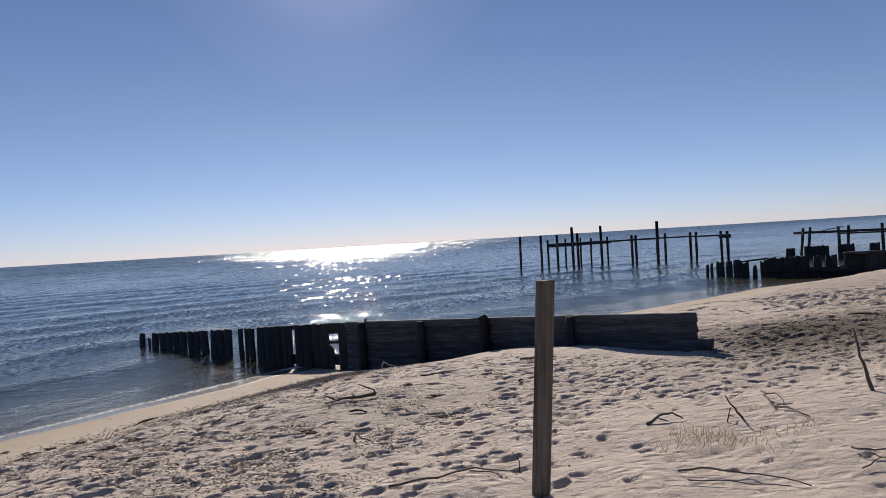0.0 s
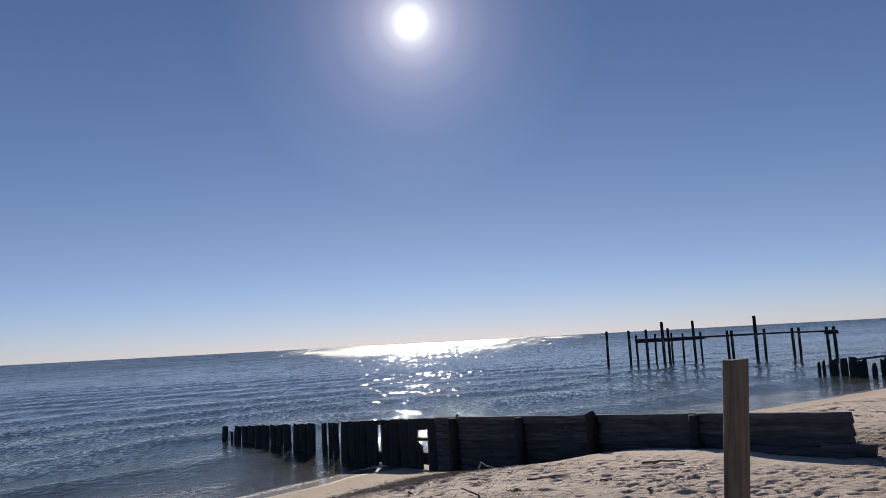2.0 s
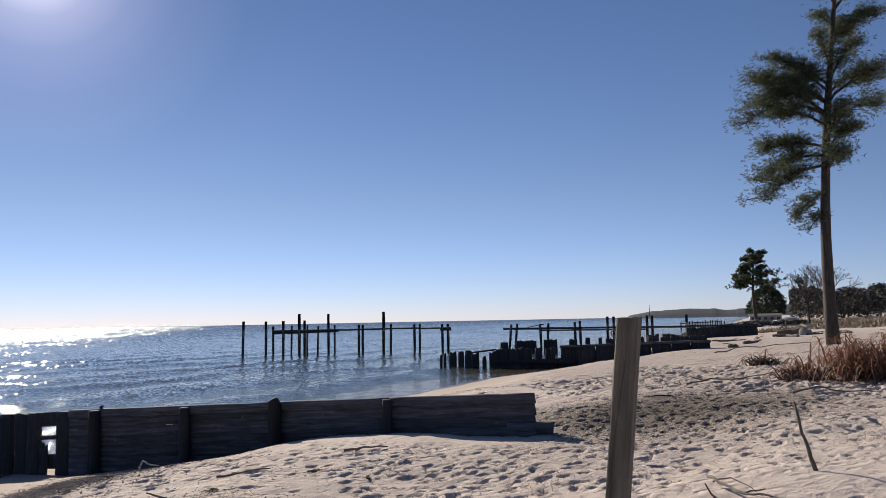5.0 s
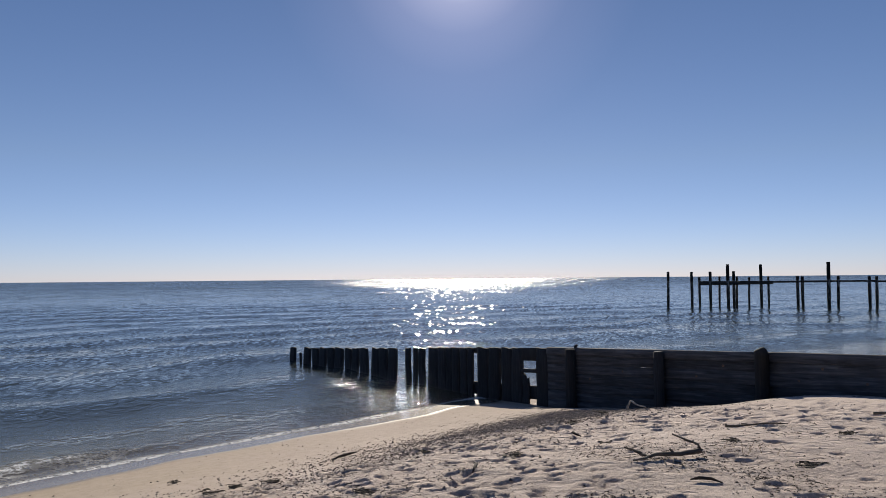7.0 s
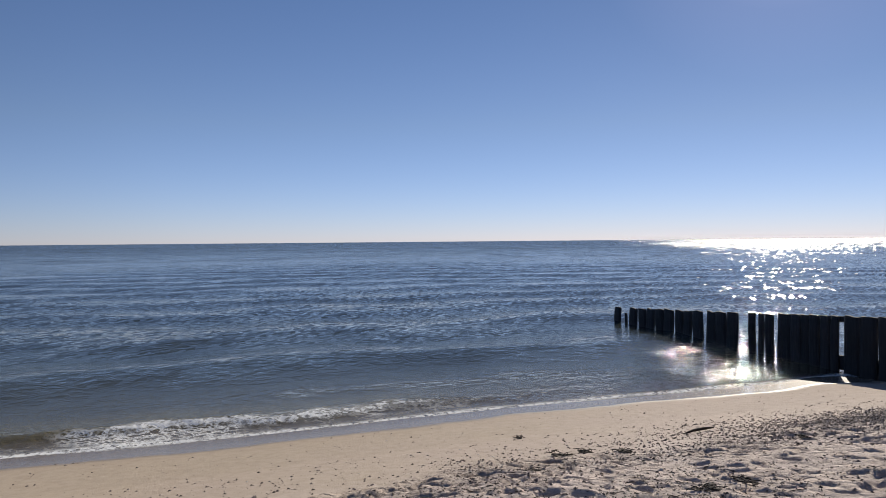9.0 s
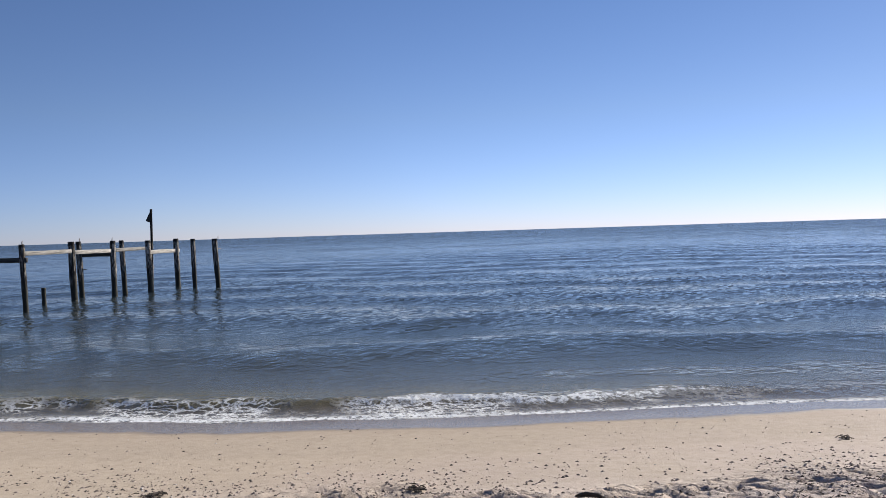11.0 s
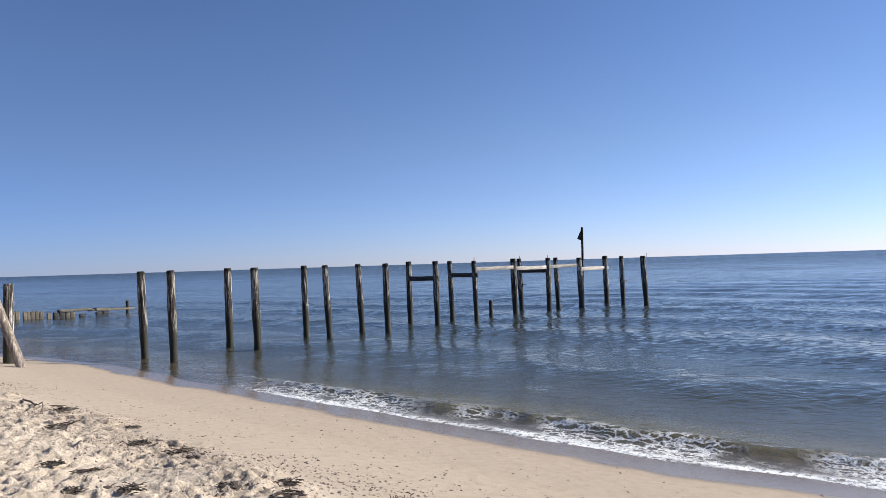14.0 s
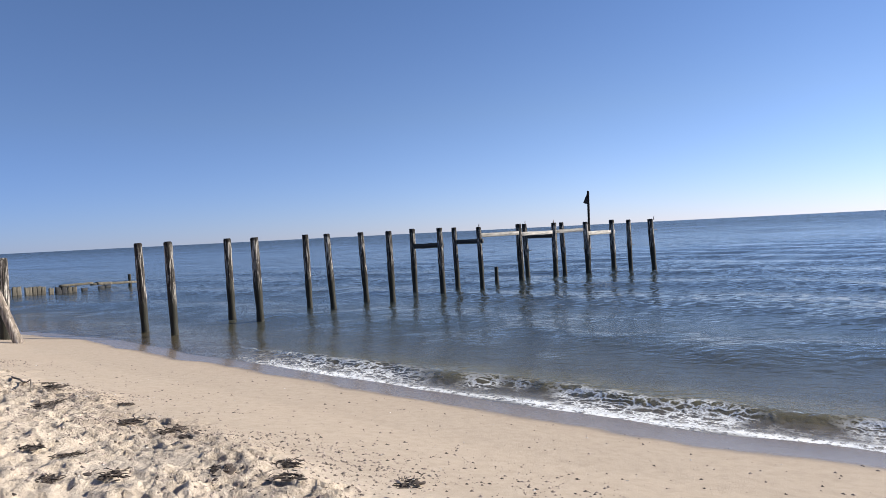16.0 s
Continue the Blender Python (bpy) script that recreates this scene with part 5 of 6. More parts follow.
def far_pine():
    # flat shelves of needles, widest low down, on a bare lower trunk; over: the way square to the shore
    limbs, over = [], -45.0
    rng = random.Random(8)
    for k in range(20):
        f = k / 19
        limbs.append((4.3 + 3.7 * f, k * 137.5, rng.uniform(1.3, 2.1) * (1.1 - 0.6 * f ** 1.5), rng.uniform(0.0, 0.5), 0.15, 20))
    for h, reach in ((4.2, 1.8), (4.6, 2.0), (5.2, 2.0), (6.0, 1.7)):
        limbs.append((h, over + 180 + rng.uniform(-15, 15), reach, 0.1, 0.2, 30))
    for h, reach in ((3.9, 2.8), (4.6, 3.0), (5.6, 2.3)):
        limbs.append((h, over + rng.uniform(-12, 12), reach, 0.2, 0.1, 24))
    pine((62.96, 62.13, 1.75), 8.4, 0.19, limbs, "slender pine with a flat ragged crown on the low bank", 9, 0.2, 0.035, 18, (0.1, 0.1), 8)


big_pine()
far_pine()


def bare_tree(at, height, seed, label):
    rng = random.Random(seed)
    ob = thing("bare_tree", at, label, "tree")
    bm = bmesh.new()

    def grow(a, way, length, r, depth):
        b = a + way * length
        mid = a.lerp(b, 0.5) + Vector((rng.uniform(-1, 1), rng.uniform(-1, 1), 0)) * length * 0.06
        piece = rod([a, mid, b], [r, r * 0.85, r * 0.7], 4, rng.randrange(999), 0.05, False)
        tmp = bpy.data.meshes.new("t")
        piece.to_mesh(tmp)
        piece.free()
        bm.from_mesh(tmp)
        bpy.data.meshes.remove(tmp)
        if depth:
            for _ in range(3 if depth > 1 else 4):
                w = (way + Vector((rng.gauss(0, 0.5), rng.gauss(0, 0.5), rng.gauss(0.1, 0.25)))).normalized()
                grow(a.lerp(b, rng.uniform(0.55, 1)), w, length * rng.uniform(0.55, 0.85), r * 0.62, depth - 1)
    grow(Vector((0, 0, -0.2)), Vector((0.02, 0.02, 1)), height * 0.3, height * 0.015, 6)
    part("branchwork", bm, MAT_TWIG, ob, at=Matrix.Translation(at))


bare_tree((64.2, 56.2, 1.9), 8.0, 3, "leafless tree with fine spreading twigs on the bank")
bare_tree((69.0, 58.2, 1.9), 8.4, 5, "leafless tree with fine spreading twigs on the bank")


def evergreen(at, width, height, label, seed):
    rng = random.Random(seed)
    ob = thing("evergreen_tree", at, label, "tree")
    part("trunk", rod([(0, 0, -0.2), (0.05, 0, height * 0.4), (0, 0.05, height * 0.8)], [0.3, 0.24, 0.08], 8, seed), MAT_BARK, ob, at=Matrix.Translation(at))
    spots = []
    for _ in range(1700):
        a, f = rng.uniform(0, 6.283), rng.random()
        r = width * 0.5 * math.sqrt(max(0.05, 1 - (f * 1.05) ** 2.2)) * rng.uniform(0.7, 1.02) * (1 + 0.12 * math.sin(a * 3 + f * 7))
        spots.append(Vector((r * math.cos(a), r * math.sin(a), height * (0.08 + 0.9 * f))))
    verts, faces = tufts(spots, rng, 16, 0.5, 0.09)
    part("crown", soup("crown", verts, faces, MAT_DENSE), None, ob, at=Matrix.Translation(at))


evergreen((160.0, 148.8, 2.2), 10.0, 8.6, "broad dark evergreen shading a white house", 21)


def far_woods():
    rng = random.Random(30)
    verts, faces = [], []
    for _ in range(46000):
        f = rng.random()
        az = radians(49.3 + f * 37)
        dist = rng.uniform(160, 215)
        top = 5.4 + 1.8 * noise.noise((f * 22, 0, 0)) + 0.9 * noise.noise((f * 90, 3, 0)) + (dist - 160) * 0.045
        z = 1.5 + top * rng.random() ** 0.6
        c = Vector((math.sin(az) * dist - 1.4, math.cos(az) * dist + 2.1, z))
        k = len(verts)
        for _ in range(3):
            verts.append(c + Vector((rng.gauss(0, 0.34), rng.gauss(0, 0.34), rng.gauss(0, 0.3))))
        faces.append((k, k + 1, k + 2))
    ob = part("far_woods", soup("far_woods", verts, faces, MAT_WOODS), None, None)
    tagged(ob, "brown and dark green winter woods behind the beach", "woods", kind="stuff")


def bank_grass():
    rng = random.Random(31)
    verts, faces = [], []
    for _ in range(22000):
        az, dist = radians(rng.uniform(43.8, 80)), rng.uniform(62, 150)
        x, y = math.sin(az) * dist - 1.4, math.cos(az) * dist + 2.1
        d = float(inland(np.array(x), np.array(y)))
        if d < 5:
            continue
        z = float(land(np.array(x), np.array(y), np.array(d)))
        k = len(verts)
        h, w, a = rng.uniform(0.12, 0.36), rng.uniform(0.05, 0.14), rng.uniform(0, 3.14)
        verts += [(x - w * math.cos(a), y - w * math.sin(a), z), (x + w * math.cos(a), y + w * math.sin(a), z), (x + rng.gauss(0, 0.15), y + rng.gauss(0, 0.15), z + h)]
        faces.append((k, k + 1, k + 2))
    ob = part("bank_grass", soup("bank_grass", verts, faces, MAT_BANK), None, None)
    tagged(ob, "dry tan grass on the low bank behind the beach", "grass", kind="stuff")


far_woods()
bank_grass()


def headland():
    """A low wooded point across the water, a ridge with an uneven tree line."""
    n, m = 150, 7
    verts, faces = [], []
    for i in range(n + 1):
        f = i / n
        az = radians(37.4 + f * 34.6)
        h = 1.28 * np.interp(f, (0, 0.015, 0.06, 0.13, 0.19, 0.215, 0.25, 0.32, 0.5, 1), (0, 5.5, 11, 14, 13.5, 10.5, 13, 17, 24, 30))
        h = h * (1 + 0.06 * noise.noise((f * 60, 0, 0)) + 0.08 * noise.noise((f * 190, 1, 0))) + 0.5
        for j in range(m + 1):
            g = j / m
            dist = 1420 + 260 * g
            z = h * math.sin(min(1, g * 1.9) * math.pi / 2) * (1 if g < 0.53 else 1 - (g - 0.53) * 1.6) - (1.5 if j in (0, m) else 0)
            verts.append((math.sin(az) * dist, math.cos(az) * dist, z))
    for i in range(n):
        for j in range(m):
            k = i * (m + 1) + j
            faces.append((k, k + 1, k + m + 2, k + m + 1))
    # its blue-grey haze is in the material, not in the air
    ob = part("backdrop", soup("backdrop", verts, faces, MAT_HAZED_HILL), None, None)
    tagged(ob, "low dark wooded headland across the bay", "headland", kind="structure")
    tower = thing("radio_mast", (886.9, 1084.0, 4), "thin lattice mast rising from the headland", "mast")
    part("shaft", rod([(0, 0, 0), (0, 0, 10), (0, 0, 22)], [0.9, 0.6, 0.3], 4, 1), MAT_IRON, tower, at=Matrix.Translation((886.9, 1084.0, 4)))
    part("head", rod([(-1.2, 0, 17.5), (1.2, 0, 17.5)], [0.25, 0.25], 4, 1), MAT_IRON, tower, at=Matrix.Translation((886.9, 1084.0, 4)))


headland()


def house(at, turn, length, depth, wall, rise, windows, label):
    ob = thing("house", at, label, "house")
    place = turn_z(at, turn)
    bm = bmesh.new()
    bmesh.ops.create_cube(bm, size=1, matrix=Matrix.Translation((0, 0, wall / 2 - 0.5)) @ Matrix.Diagonal((length, depth, wall + 1, 1)))
    part("wall", bm, MAT_SHADED_SIDING, ob, at=place, flat=True)
    bm = bmesh.new()
    o = 0.3
    v = [bm.verts.new(p) for p in ((-length / 2 - o, -depth / 2 - o, wall), (length / 2 + o, -depth / 2 - o, wall), (length / 2 + o, depth / 2 + o, wall), (-length / 2 - o, depth / 2 + o, wall), (-length / 2 - o, 0, wall + rise), (length / 2 + o, 0, wall + rise))]
    for f in ((0, 1, 5, 4), (2, 3, 4, 5), (0, 4, 3), (1, 2, 5), (3, 2, 1, 0)):
        bm.faces.new([v[k] for k in f])
    part("roof", bm, MAT_ROOF, ob, at=place, flat=True)
    for k in range(windows):
        x = (k + 0.5) / windows * length - length / 2
        win = part("window", board(0.7, 0.7, 0.08, k, 0.0, 1), MAT_DARKGLASS, ob, at=place @ pose(x, -depth / 2 - 0.03, wall * 0.55), flat=True)
        part("frame", board(0.9, 0.08, 0.12, k + 9, 0.0, 1), MAT_WHITE, win, at=place @ pose(x, -depth / 2 - 0.05, wall * 0.55 - 0.39), flat=True)


house((146.2, 137.1, 0.75), radians(-44), 7.4, 3.5, 1.7, 0.5, 5, "low white house with a shallow grey roof on the bank")
house((143.8, 124.6, 3.2), radians(-50), 2.4, 2.4, 1.5, 0.8, 2, "small white cottage half hidden among bare trees")


def upturned_boat():
    at = Vector((74.4, 67.3, 1.95))
    ob = thing("rowing_boat", at, "small white boat turned over on the bank", "boat")
    bm = bmesh.new()
    rows = []
    for i in range(9):
        f = i / 8 * 2 - 1
        w, h = 0.55 * math.sqrt(max(0.02, 1 - f ** 4)), 0.5 * (1 - 0.35 * f * f)
        rows.append([bm.verts.new((f * 0.95, w * 0.7 * math.cos(a), h * 0.7 * math.sin(a))) for a in (math.pi * k / 8 for k in range(9))])
    for a, b in zip(rows[:-1], rows[1:]):
        for k in range(8):
            bm.faces.new((a[k], a[k + 1], b[k + 1], b[k]))
    bm.faces.new(rows[0])
    bm.faces.new(rows[-1][::-1])
    part("hull", bm, MAT_WHITE, ob, at=turn_z(at, radians(-40)))
    part("keel", board(1.7, 0.05, 0.04, 3, 0.005), MAT_WHITE, ob, at=turn_z(at + Vector((0, 0, 0.35)), radians(-40)))


upturned_boat()


def far_jetty():
    piles, a, b = [], Vector((105.0, 121.6)), Vector((131.0, 136.5))
    for k in range(17):
        p = a.lerp(b, k / 16)
        piles.append((p.x + (k % 2) * 0.8, p.y - (k % 2) * 0.8, 1.35 + 0.5 * (k * 7 % 5) / 5, 0.13, 0, 0))
    jetty("ruined_jetty", "distant row of dark jetty piles in the water", piles, ((a.x, a.y, b.x, b.y, 1.15, 1.2, 0.2, 0.3, MAT_BEAM), (107.0, 123.6, 109.0, 124.8, 1.6, 1.6, 0.15, 0.15, MAT_BEAM)))


far_jetty()


# ---------------------------------------------------------------- stones of the far groin
def rubble():
    rng = random.Random(41)
    shapes = []
    for k in range(6):
        bm = bmesh.new()
        bmesh.ops.create_icosphere(bm, subdivisions=2, radius=1)
        for v in bm.verts:
            v.co *= 1 + 0.35 * noise.noise(v.co * 1.3 + Vector((k * 7, 0, 0)))
            v.co.z *= 0.65
        me = bpy.data.meshes.new("rock")
        bm.to_mesh(me)
        bm.free()
        me.materials.append(MAT_ROCK)
        shapes.append(me)
    for k in range(110):
        f = rng.random()
        x = 52.5 + f * 10 + rng.gauss(0, 1.0)
        y = 60.8 - f * 3.5 + rng.gauss(0, 1.0)
        r = rng.uniform(0.22, 0.5)
        z = float(land(np.array(x), np.array(y)))
        ob = new("rock", shapes[k % 6])
        ob.matrix_basis = Matrix.Translation((x, y, max(z, -0.1) + r * 0.22)) @ Matrix.Rotation(rng.uniform(0, 6.28), 4, "Z") @ Matrix.Diagonal((r * rng.uniform(0.9, 1.5), r, r, 1))
        tagged(ob, "dark rough rubble stone piled at the water's edge", "rock", "rubble stones")


rubble()


# ---------------------------------------------------------------- driftwood, brush and litter on the sand
def on_sand(x, y, up=0.0):
    return Vector((x, y, float(surface(np.array(x), np.array(y))) + up))


def branch(name, label, main, forks=(), radius=0.02, mat=None, category="driftwood", group=""):
    """A crooked stick: main and forks are lists of (x, y, height over the sand)."""
    mat = mat or MAT_DRIFT
    base = on_sand(main[0][0], main[0][1])
    ob = thing(name, base, label, category, group)
    for k, line in enumerate((main, *forks)):
        rng = random.Random(k + int(abs(main[0][0]) * 100))
        pts = [on_sand(x, y, h) for x, y, h in line]
        fine = []
        for a, b in zip(pts[:-1], pts[1:]):
            for f in (0, 0.34, 0.67):
                q = a.lerp(b, f)
                fine.append(q + Vector((rng.uniform(-1, 1), rng.uniform(-1, 1), rng.uniform(-0.5, 1))) * 0.05 * (b - a).length)
        fine.append(pts[-1])
        r = radius * (1 if k == 0 else 0.6)
        bm = rod([p - base for p in fine], [r * (1 - 0.6 * i / len(fine)) for i in range(len(fine))], 7, k, 0.14)
        part("stem" if k == 0 else "fork", bm, mat, ob, at=Matrix.Translation(base))
    return ob


branch("driftwood_branch", "forked dark driftwood branch lying on trodden sand", [(-0.98, 9.04, 0.05), (-1.08, 8.98, 0.04), (-1.2, 8.9, 0.04), (-1.36, 8.84, 0.04), (-1.43, 8.79, 0.03), (-1.5, 8.86, 0.06)],
       ([(-0.97, 9.04, 0.05), (-1.0, 9.05, 0.10), (-1.1, 9.08, 0.13), (-1.2, 9.12, 0.17)], [(-1.43, 8.8, 0.03), (-1.5, 8.73, 0.02), (-1.57, 8.73, 0.01)], [(-1.49, 8.85, 0.05), (-1.55, 8.92, 0.08), (-1.62, 8.95, 0.09)], [(-1.22, 8.9, 0.05), (-1.25, 8.92, 0.08)]), 0.023)
branch("driftwood_stick", "long thin dark stick lying on the sand by the post", [(-0.49, 5.12, 0.02), (-0.28, 5.1, 0.03), (-0.08, 5.08, 0.03), (0.13, 5.2, 0.04), (0.3, 5.18, 0.03), (0.46, 5.04, 0.03)], ([(0.45, 5.06, 0.03), (0.46, 5.1, 0.09), (0.41, 5.14, 0.16)], [(0.1, 5.18, 0.03), (0.3, 5.08, 0.03)]), 0.009)
branch("stick", "bare upright stick stuck slanting in the sand", [(3.68, 6.18, -0.1), (3.65, 6.21, 0.1), (3.61, 6.24, 0.3), (3.58, 6.27, 0.54)], (), 0.019)
branch("driftwood_twig", "small forked twig standing out of the sand", [(2.39, 5.84, 0.0), (2.33, 5.87, 0.09), (2.27, 5.9, 0.2)], ([(2.24, 5.81, 0), (2.26, 5.82, 0.06), (2.29, 5.84, 0.11)], [(2.26, 5.82, 0.05), (2.32, 5.85, 0.03)]), 0.010)
branch("driftwood_branch", "crooked brown branch with thin forks on the sand", [(2.82, 6.46, 0.08), (2.78, 6.25, 0.04), (2.71, 5.98, 0.03), (2.78, 5.84, 0.02), (2.81, 5.6, 0.02)], ([(2.80, 6.40, 0.05), (2.87, 6.25, 0.08), (2.78, 5.95, 0.03)], [(2.73, 6.02, 0.03), (2.84, 5.92, 0.04)]), 0.012)
branch("driftwood_stick", "short dark curved stick half sunk in sand", [(1.64, 6.01, 0.0), (1.76, 6.06, 0.05), (1.88, 6.08, 0.06), (1.94, 6.0, 0.02)], ([(1.74, 6.05, 0.04), (1.8, 5.95, 0.02)],), 0.013)
branch("driftwood_stick", "long thin bent stick lying on pale sand", [(1.46, 4.66, 0.02), (1.59, 4.62, 0.04), (1.75, 4.48, 0.03), (1.91, 4.35, 0.03), (2.05, 4.1, 0.02)], ([(1.44, 4.45, 0.01), (1.68, 4.32, 0.02), (1.95, 4.14, 0.02)],), 0.008)
branch("driftwood_branch", "thin brown branch with side twigs on the sand", [(2.58, 4.62, 0.03), (2.6, 4.52, 0.05), (2.7, 4.49, 0.04), (2.9, 4.5, 0.03)], ([(2.46, 4.28, 0.02), (2.61, 4.34, 0.05), (2.7, 4.42, 0.03)], [(2.62, 4.52, 0.04), (2.68, 4.4, 0.02)]), 0.008)
branch("driftwood_stick", "dark flat stick on the sand before the groin", [(1.05, 10.72, 0.02), (1.3, 10.7, 0.04), (1.6, 10.62, 0.02)], ([(1.2, 10.7, 0.02), (1.35, 10.8, 0.03)],), 0.016)
branch("driftwood_stick", "dark drift stick near the wrack line", [(-0.45, 10.5, 0.02), (-0.2, 10.45, 0.04), (0.1, 10.3, 0.02)], ([(-0.3, 10.5, 0.02), (-0.2, 10.65, 0.05)],), 0.012)
branch("driftwood_twig", "pale curled twig on dark litter", [(-0.98, 6.9, 0.0), (-0.95, 6.86, 0.08), (-0.9, 6.82, 0.03), (-0.8, 6.75, 0.01)], (), 0.012, MAT_BLEACHED)
branch("driftwood_twig", "pale curled twig standing from the gravel", [(-1.25, 12.75, 0.0), (-1.2, 12.75, 0.12), (-1.1, 12.7, 0.05), (-1.0, 12.66, 0.02)], (), 0.016, MAT_BLEACHED)
branch("driftwood_branch", "thin fallen branch reaching out of the brush", [(9.0, 13.6, 0.03), (9.6, 13.5, 0.08), (10.3, 13.4, 0.08), (11.0, 13.2, 0.1)], ([(9.5, 13.5, 0.06), (9.3, 13.9, 0.2)], [(10.0, 13.45, 0.08), (9.8, 13.1, 0.1)]), 0.018)
branch("driftwood_branch", "dark branch lying across the upper beach", [(8.2, 10.3, 0.02), (8.5, 10.1, 0.1), (8.8, 9.9, 0.05), (9.3, 9.7, 0.03)], ([(8.4, 10.15, 0.06), (8.2, 10.0, 0.18)],), 0.016)
branch("driftwood_branch", "long grey branch half buried in the sand", [(21.0, 25.4, 0.03), (22.5, 25.6, 0.04), (24.5, 25.2, 0.03), (27.0, 25.0, 0.02)], (), 0.028)
branch("driftwood_branch", "crooked dark stick beside a leaf heap", [(4.6, 6.2, 0.0), (4.8, 6.15, 0.08), (5.2, 6.05, 0.04)], ([(4.75, 6.15, 0.06), (4.7, 6.3, 0.18)],), 0.007)
branch("driftwood_twig", "thin bent twig on the wrack line", [(-13.6, -1.3, 0.02), (-13.2, -0.95, 0.04), (-12.95, -0.75, 0.12), (-12.7, -0.62, 0.03)], (), 0.012)
branch("driftwood_stick", "small pale stick on smooth damp sand", [(-9.0, 3.3, 0.015), (-8.85, 3.45, 0.02), (-8.7, 3.52, 0.015)], (), 0.010, MAT_BLEACHED)


def log(at, length, radius, turn, mat, label, seed):
    ob = thing("driftwood_log", at, label, "driftwood")
    n = 9
    rng = random.Random(seed)
    pts = [((k / (n - 1) - 0.5) * length, rng.uniform(-1, 1) * 0.05, radius * 0.7 + rng.uniform(-1, 1) * 0.03) for k in range(n)]
    part("trunk", rod(pts, [radius * (1.15 - 0.5 * k / n) for k in range(n)], 10, seed, 0.1), mat, ob, at=turn_z(at, turn))
    for k in range(2):
        x = rng.uniform(-0.3, 0.4) * length
        part("limb", rod([(x, 0, radius), (x + rng.uniform(-0.2, 0.3), rng.uniform(-0.3, 0.3), radius * 1.9), (x + rng.uniform(-0.2, 0.5), rng.uniform(-0.5, 0.5), radius * 2.6)], [radius * 0.35, radius * 0.25, 0.02], 7, k, 0.1), mat, ob, at=turn_z(at, turn))


log(on_sand(36.6, 33.7), 1.1, 0.24, 0.4, MAT_BLEACHED, "bleached driftwood log with broken limbs on the upper beach", 1)
log(on_sand(34.2, 32.6), 1.2, 0.09, 1.2, MAT_DRIFT, "grey driftwood log on the upper beach", 2)
log(on_sand(38.4, 36.6), 1.3, 0.2, 2.2, MAT_DRIFT, "dark driftwood log lying by a pale one", 3)
log(on_sand(29.4, 31.2), 1.2, 0.09, 0.1, MAT_DRIFT, "dark drift log at the end of the old groin", 4)
log(on_sand(25.9, 29.0), 0.9, 0.08, 0.4, MAT_DRIFT, "dark drift log at the foot of the old groin", 5)
for k in range(7):
    log(on_sand(29.5 + k * 1.4, 37.5 - k * 0.9), 1.0 + (k % 3) * 0.5, 0.07, k * 1.3, MAT_DRIFT, "dark drift timber scattered along the upper beach", 10 + k)


def brush_heap(at, radius, height, seed, fronds, label):
    """A tangle of bare twigs, with drooping fronds through it."""
    rng = random.Random(seed)
    ob = thing("brush_heap", at, label, "brush")
    bm = bmesh.new()
    for k in range(110 if fronds < 100 else 45):
        a = rng.uniform(0, 6.283)
        o = Vector((rng.gauss(0, 0.4) * radius, rng.gauss(0, 0.4) * radius, 0))
        way = Vector((math.cos(a), math.sin(a), rng.uniform(0.1, 1.1))).normalized() * rng.uniform(0.4, 1.0) * radius
        mid = o + way * 0.5 + Vector((0, 0, rng.uniform(0, 0.25) * height))
        piece = rod([o, mid, o + way * Vector((1, 1, height / radius * 0.8)).length * 0.6], [0.013, 0.01, 0.003], 5, k, 0.1, False)
        tmp = bpy.data.meshes.new("t")
        piece.to_mesh(tmp)
        piece.free()
        bm.from_mesh(tmp)
        bpy.data.meshes.remove(tmp)
    part("twig_tangle", bm, MAT_TWIG, ob, at=Matrix.Translation(at))
    verts, faces = [], []
    for _ in range(fronds):
        a = rng.uniform(0, 6.283)
        o = Vector((rng.gauss(0, 0.35) * radius, rng.gauss(0, 0.35) * radius, rng.uniform(0, 0.4) * height))
        u = Vector((math.cos(a), math.sin(a), 0))
        rise, length = rng.uniform(0.2, 1.0), rng.uniform(0.35, 0.9)
        side = Vector((-u.y, u.x, 0)) * rng.uniform(0.009, 0.02)
        last = None
        for j in range(5):
            f = j / 4
            p = o + u * length * f + Vector((0, 0, height * (2.5 * rise * f - 1.8 * f * f)))
            i = len(verts)
            verts += [p - side * (1 - 0.8 * f), p + side * (1 - 0.8 * f) + Vector((0, 0, 0.006))]
            if last is not None:
                faces.append((last, last + 1, i + 1, i))
            last = i
    if fronds:
        part("frond_tangle", soup("fronds", verts, faces, MAT_RED), None, ob, "dead red-brown drooping fronds", at=Matrix.Translation(at))


brush_heap(on_sand(10.35, 11.95), 0.5, 0.6, 2, 60, "heap of grey dead twigs on the upper beach")
brush_heap(on_sand(11.1, 11.1), 0.85, 0.72, 3, 620, "heap of dead red-brown brush on the upper beach")
brush_heap(on_sand(11.9, 10.3), 1.0, 0.85, 4, 760, "heap of dead red-brown brush on the upper beach")
brush_heap(on_sand(13.0, 10.1), 0.9, 0.7, 5, 200, "heap of dead brush beside the red fronds")
brush_heap(on_sand(14.0, 16.2), 0.5, 0.4, 6, 30, "small heap of dead twigs on the sand")


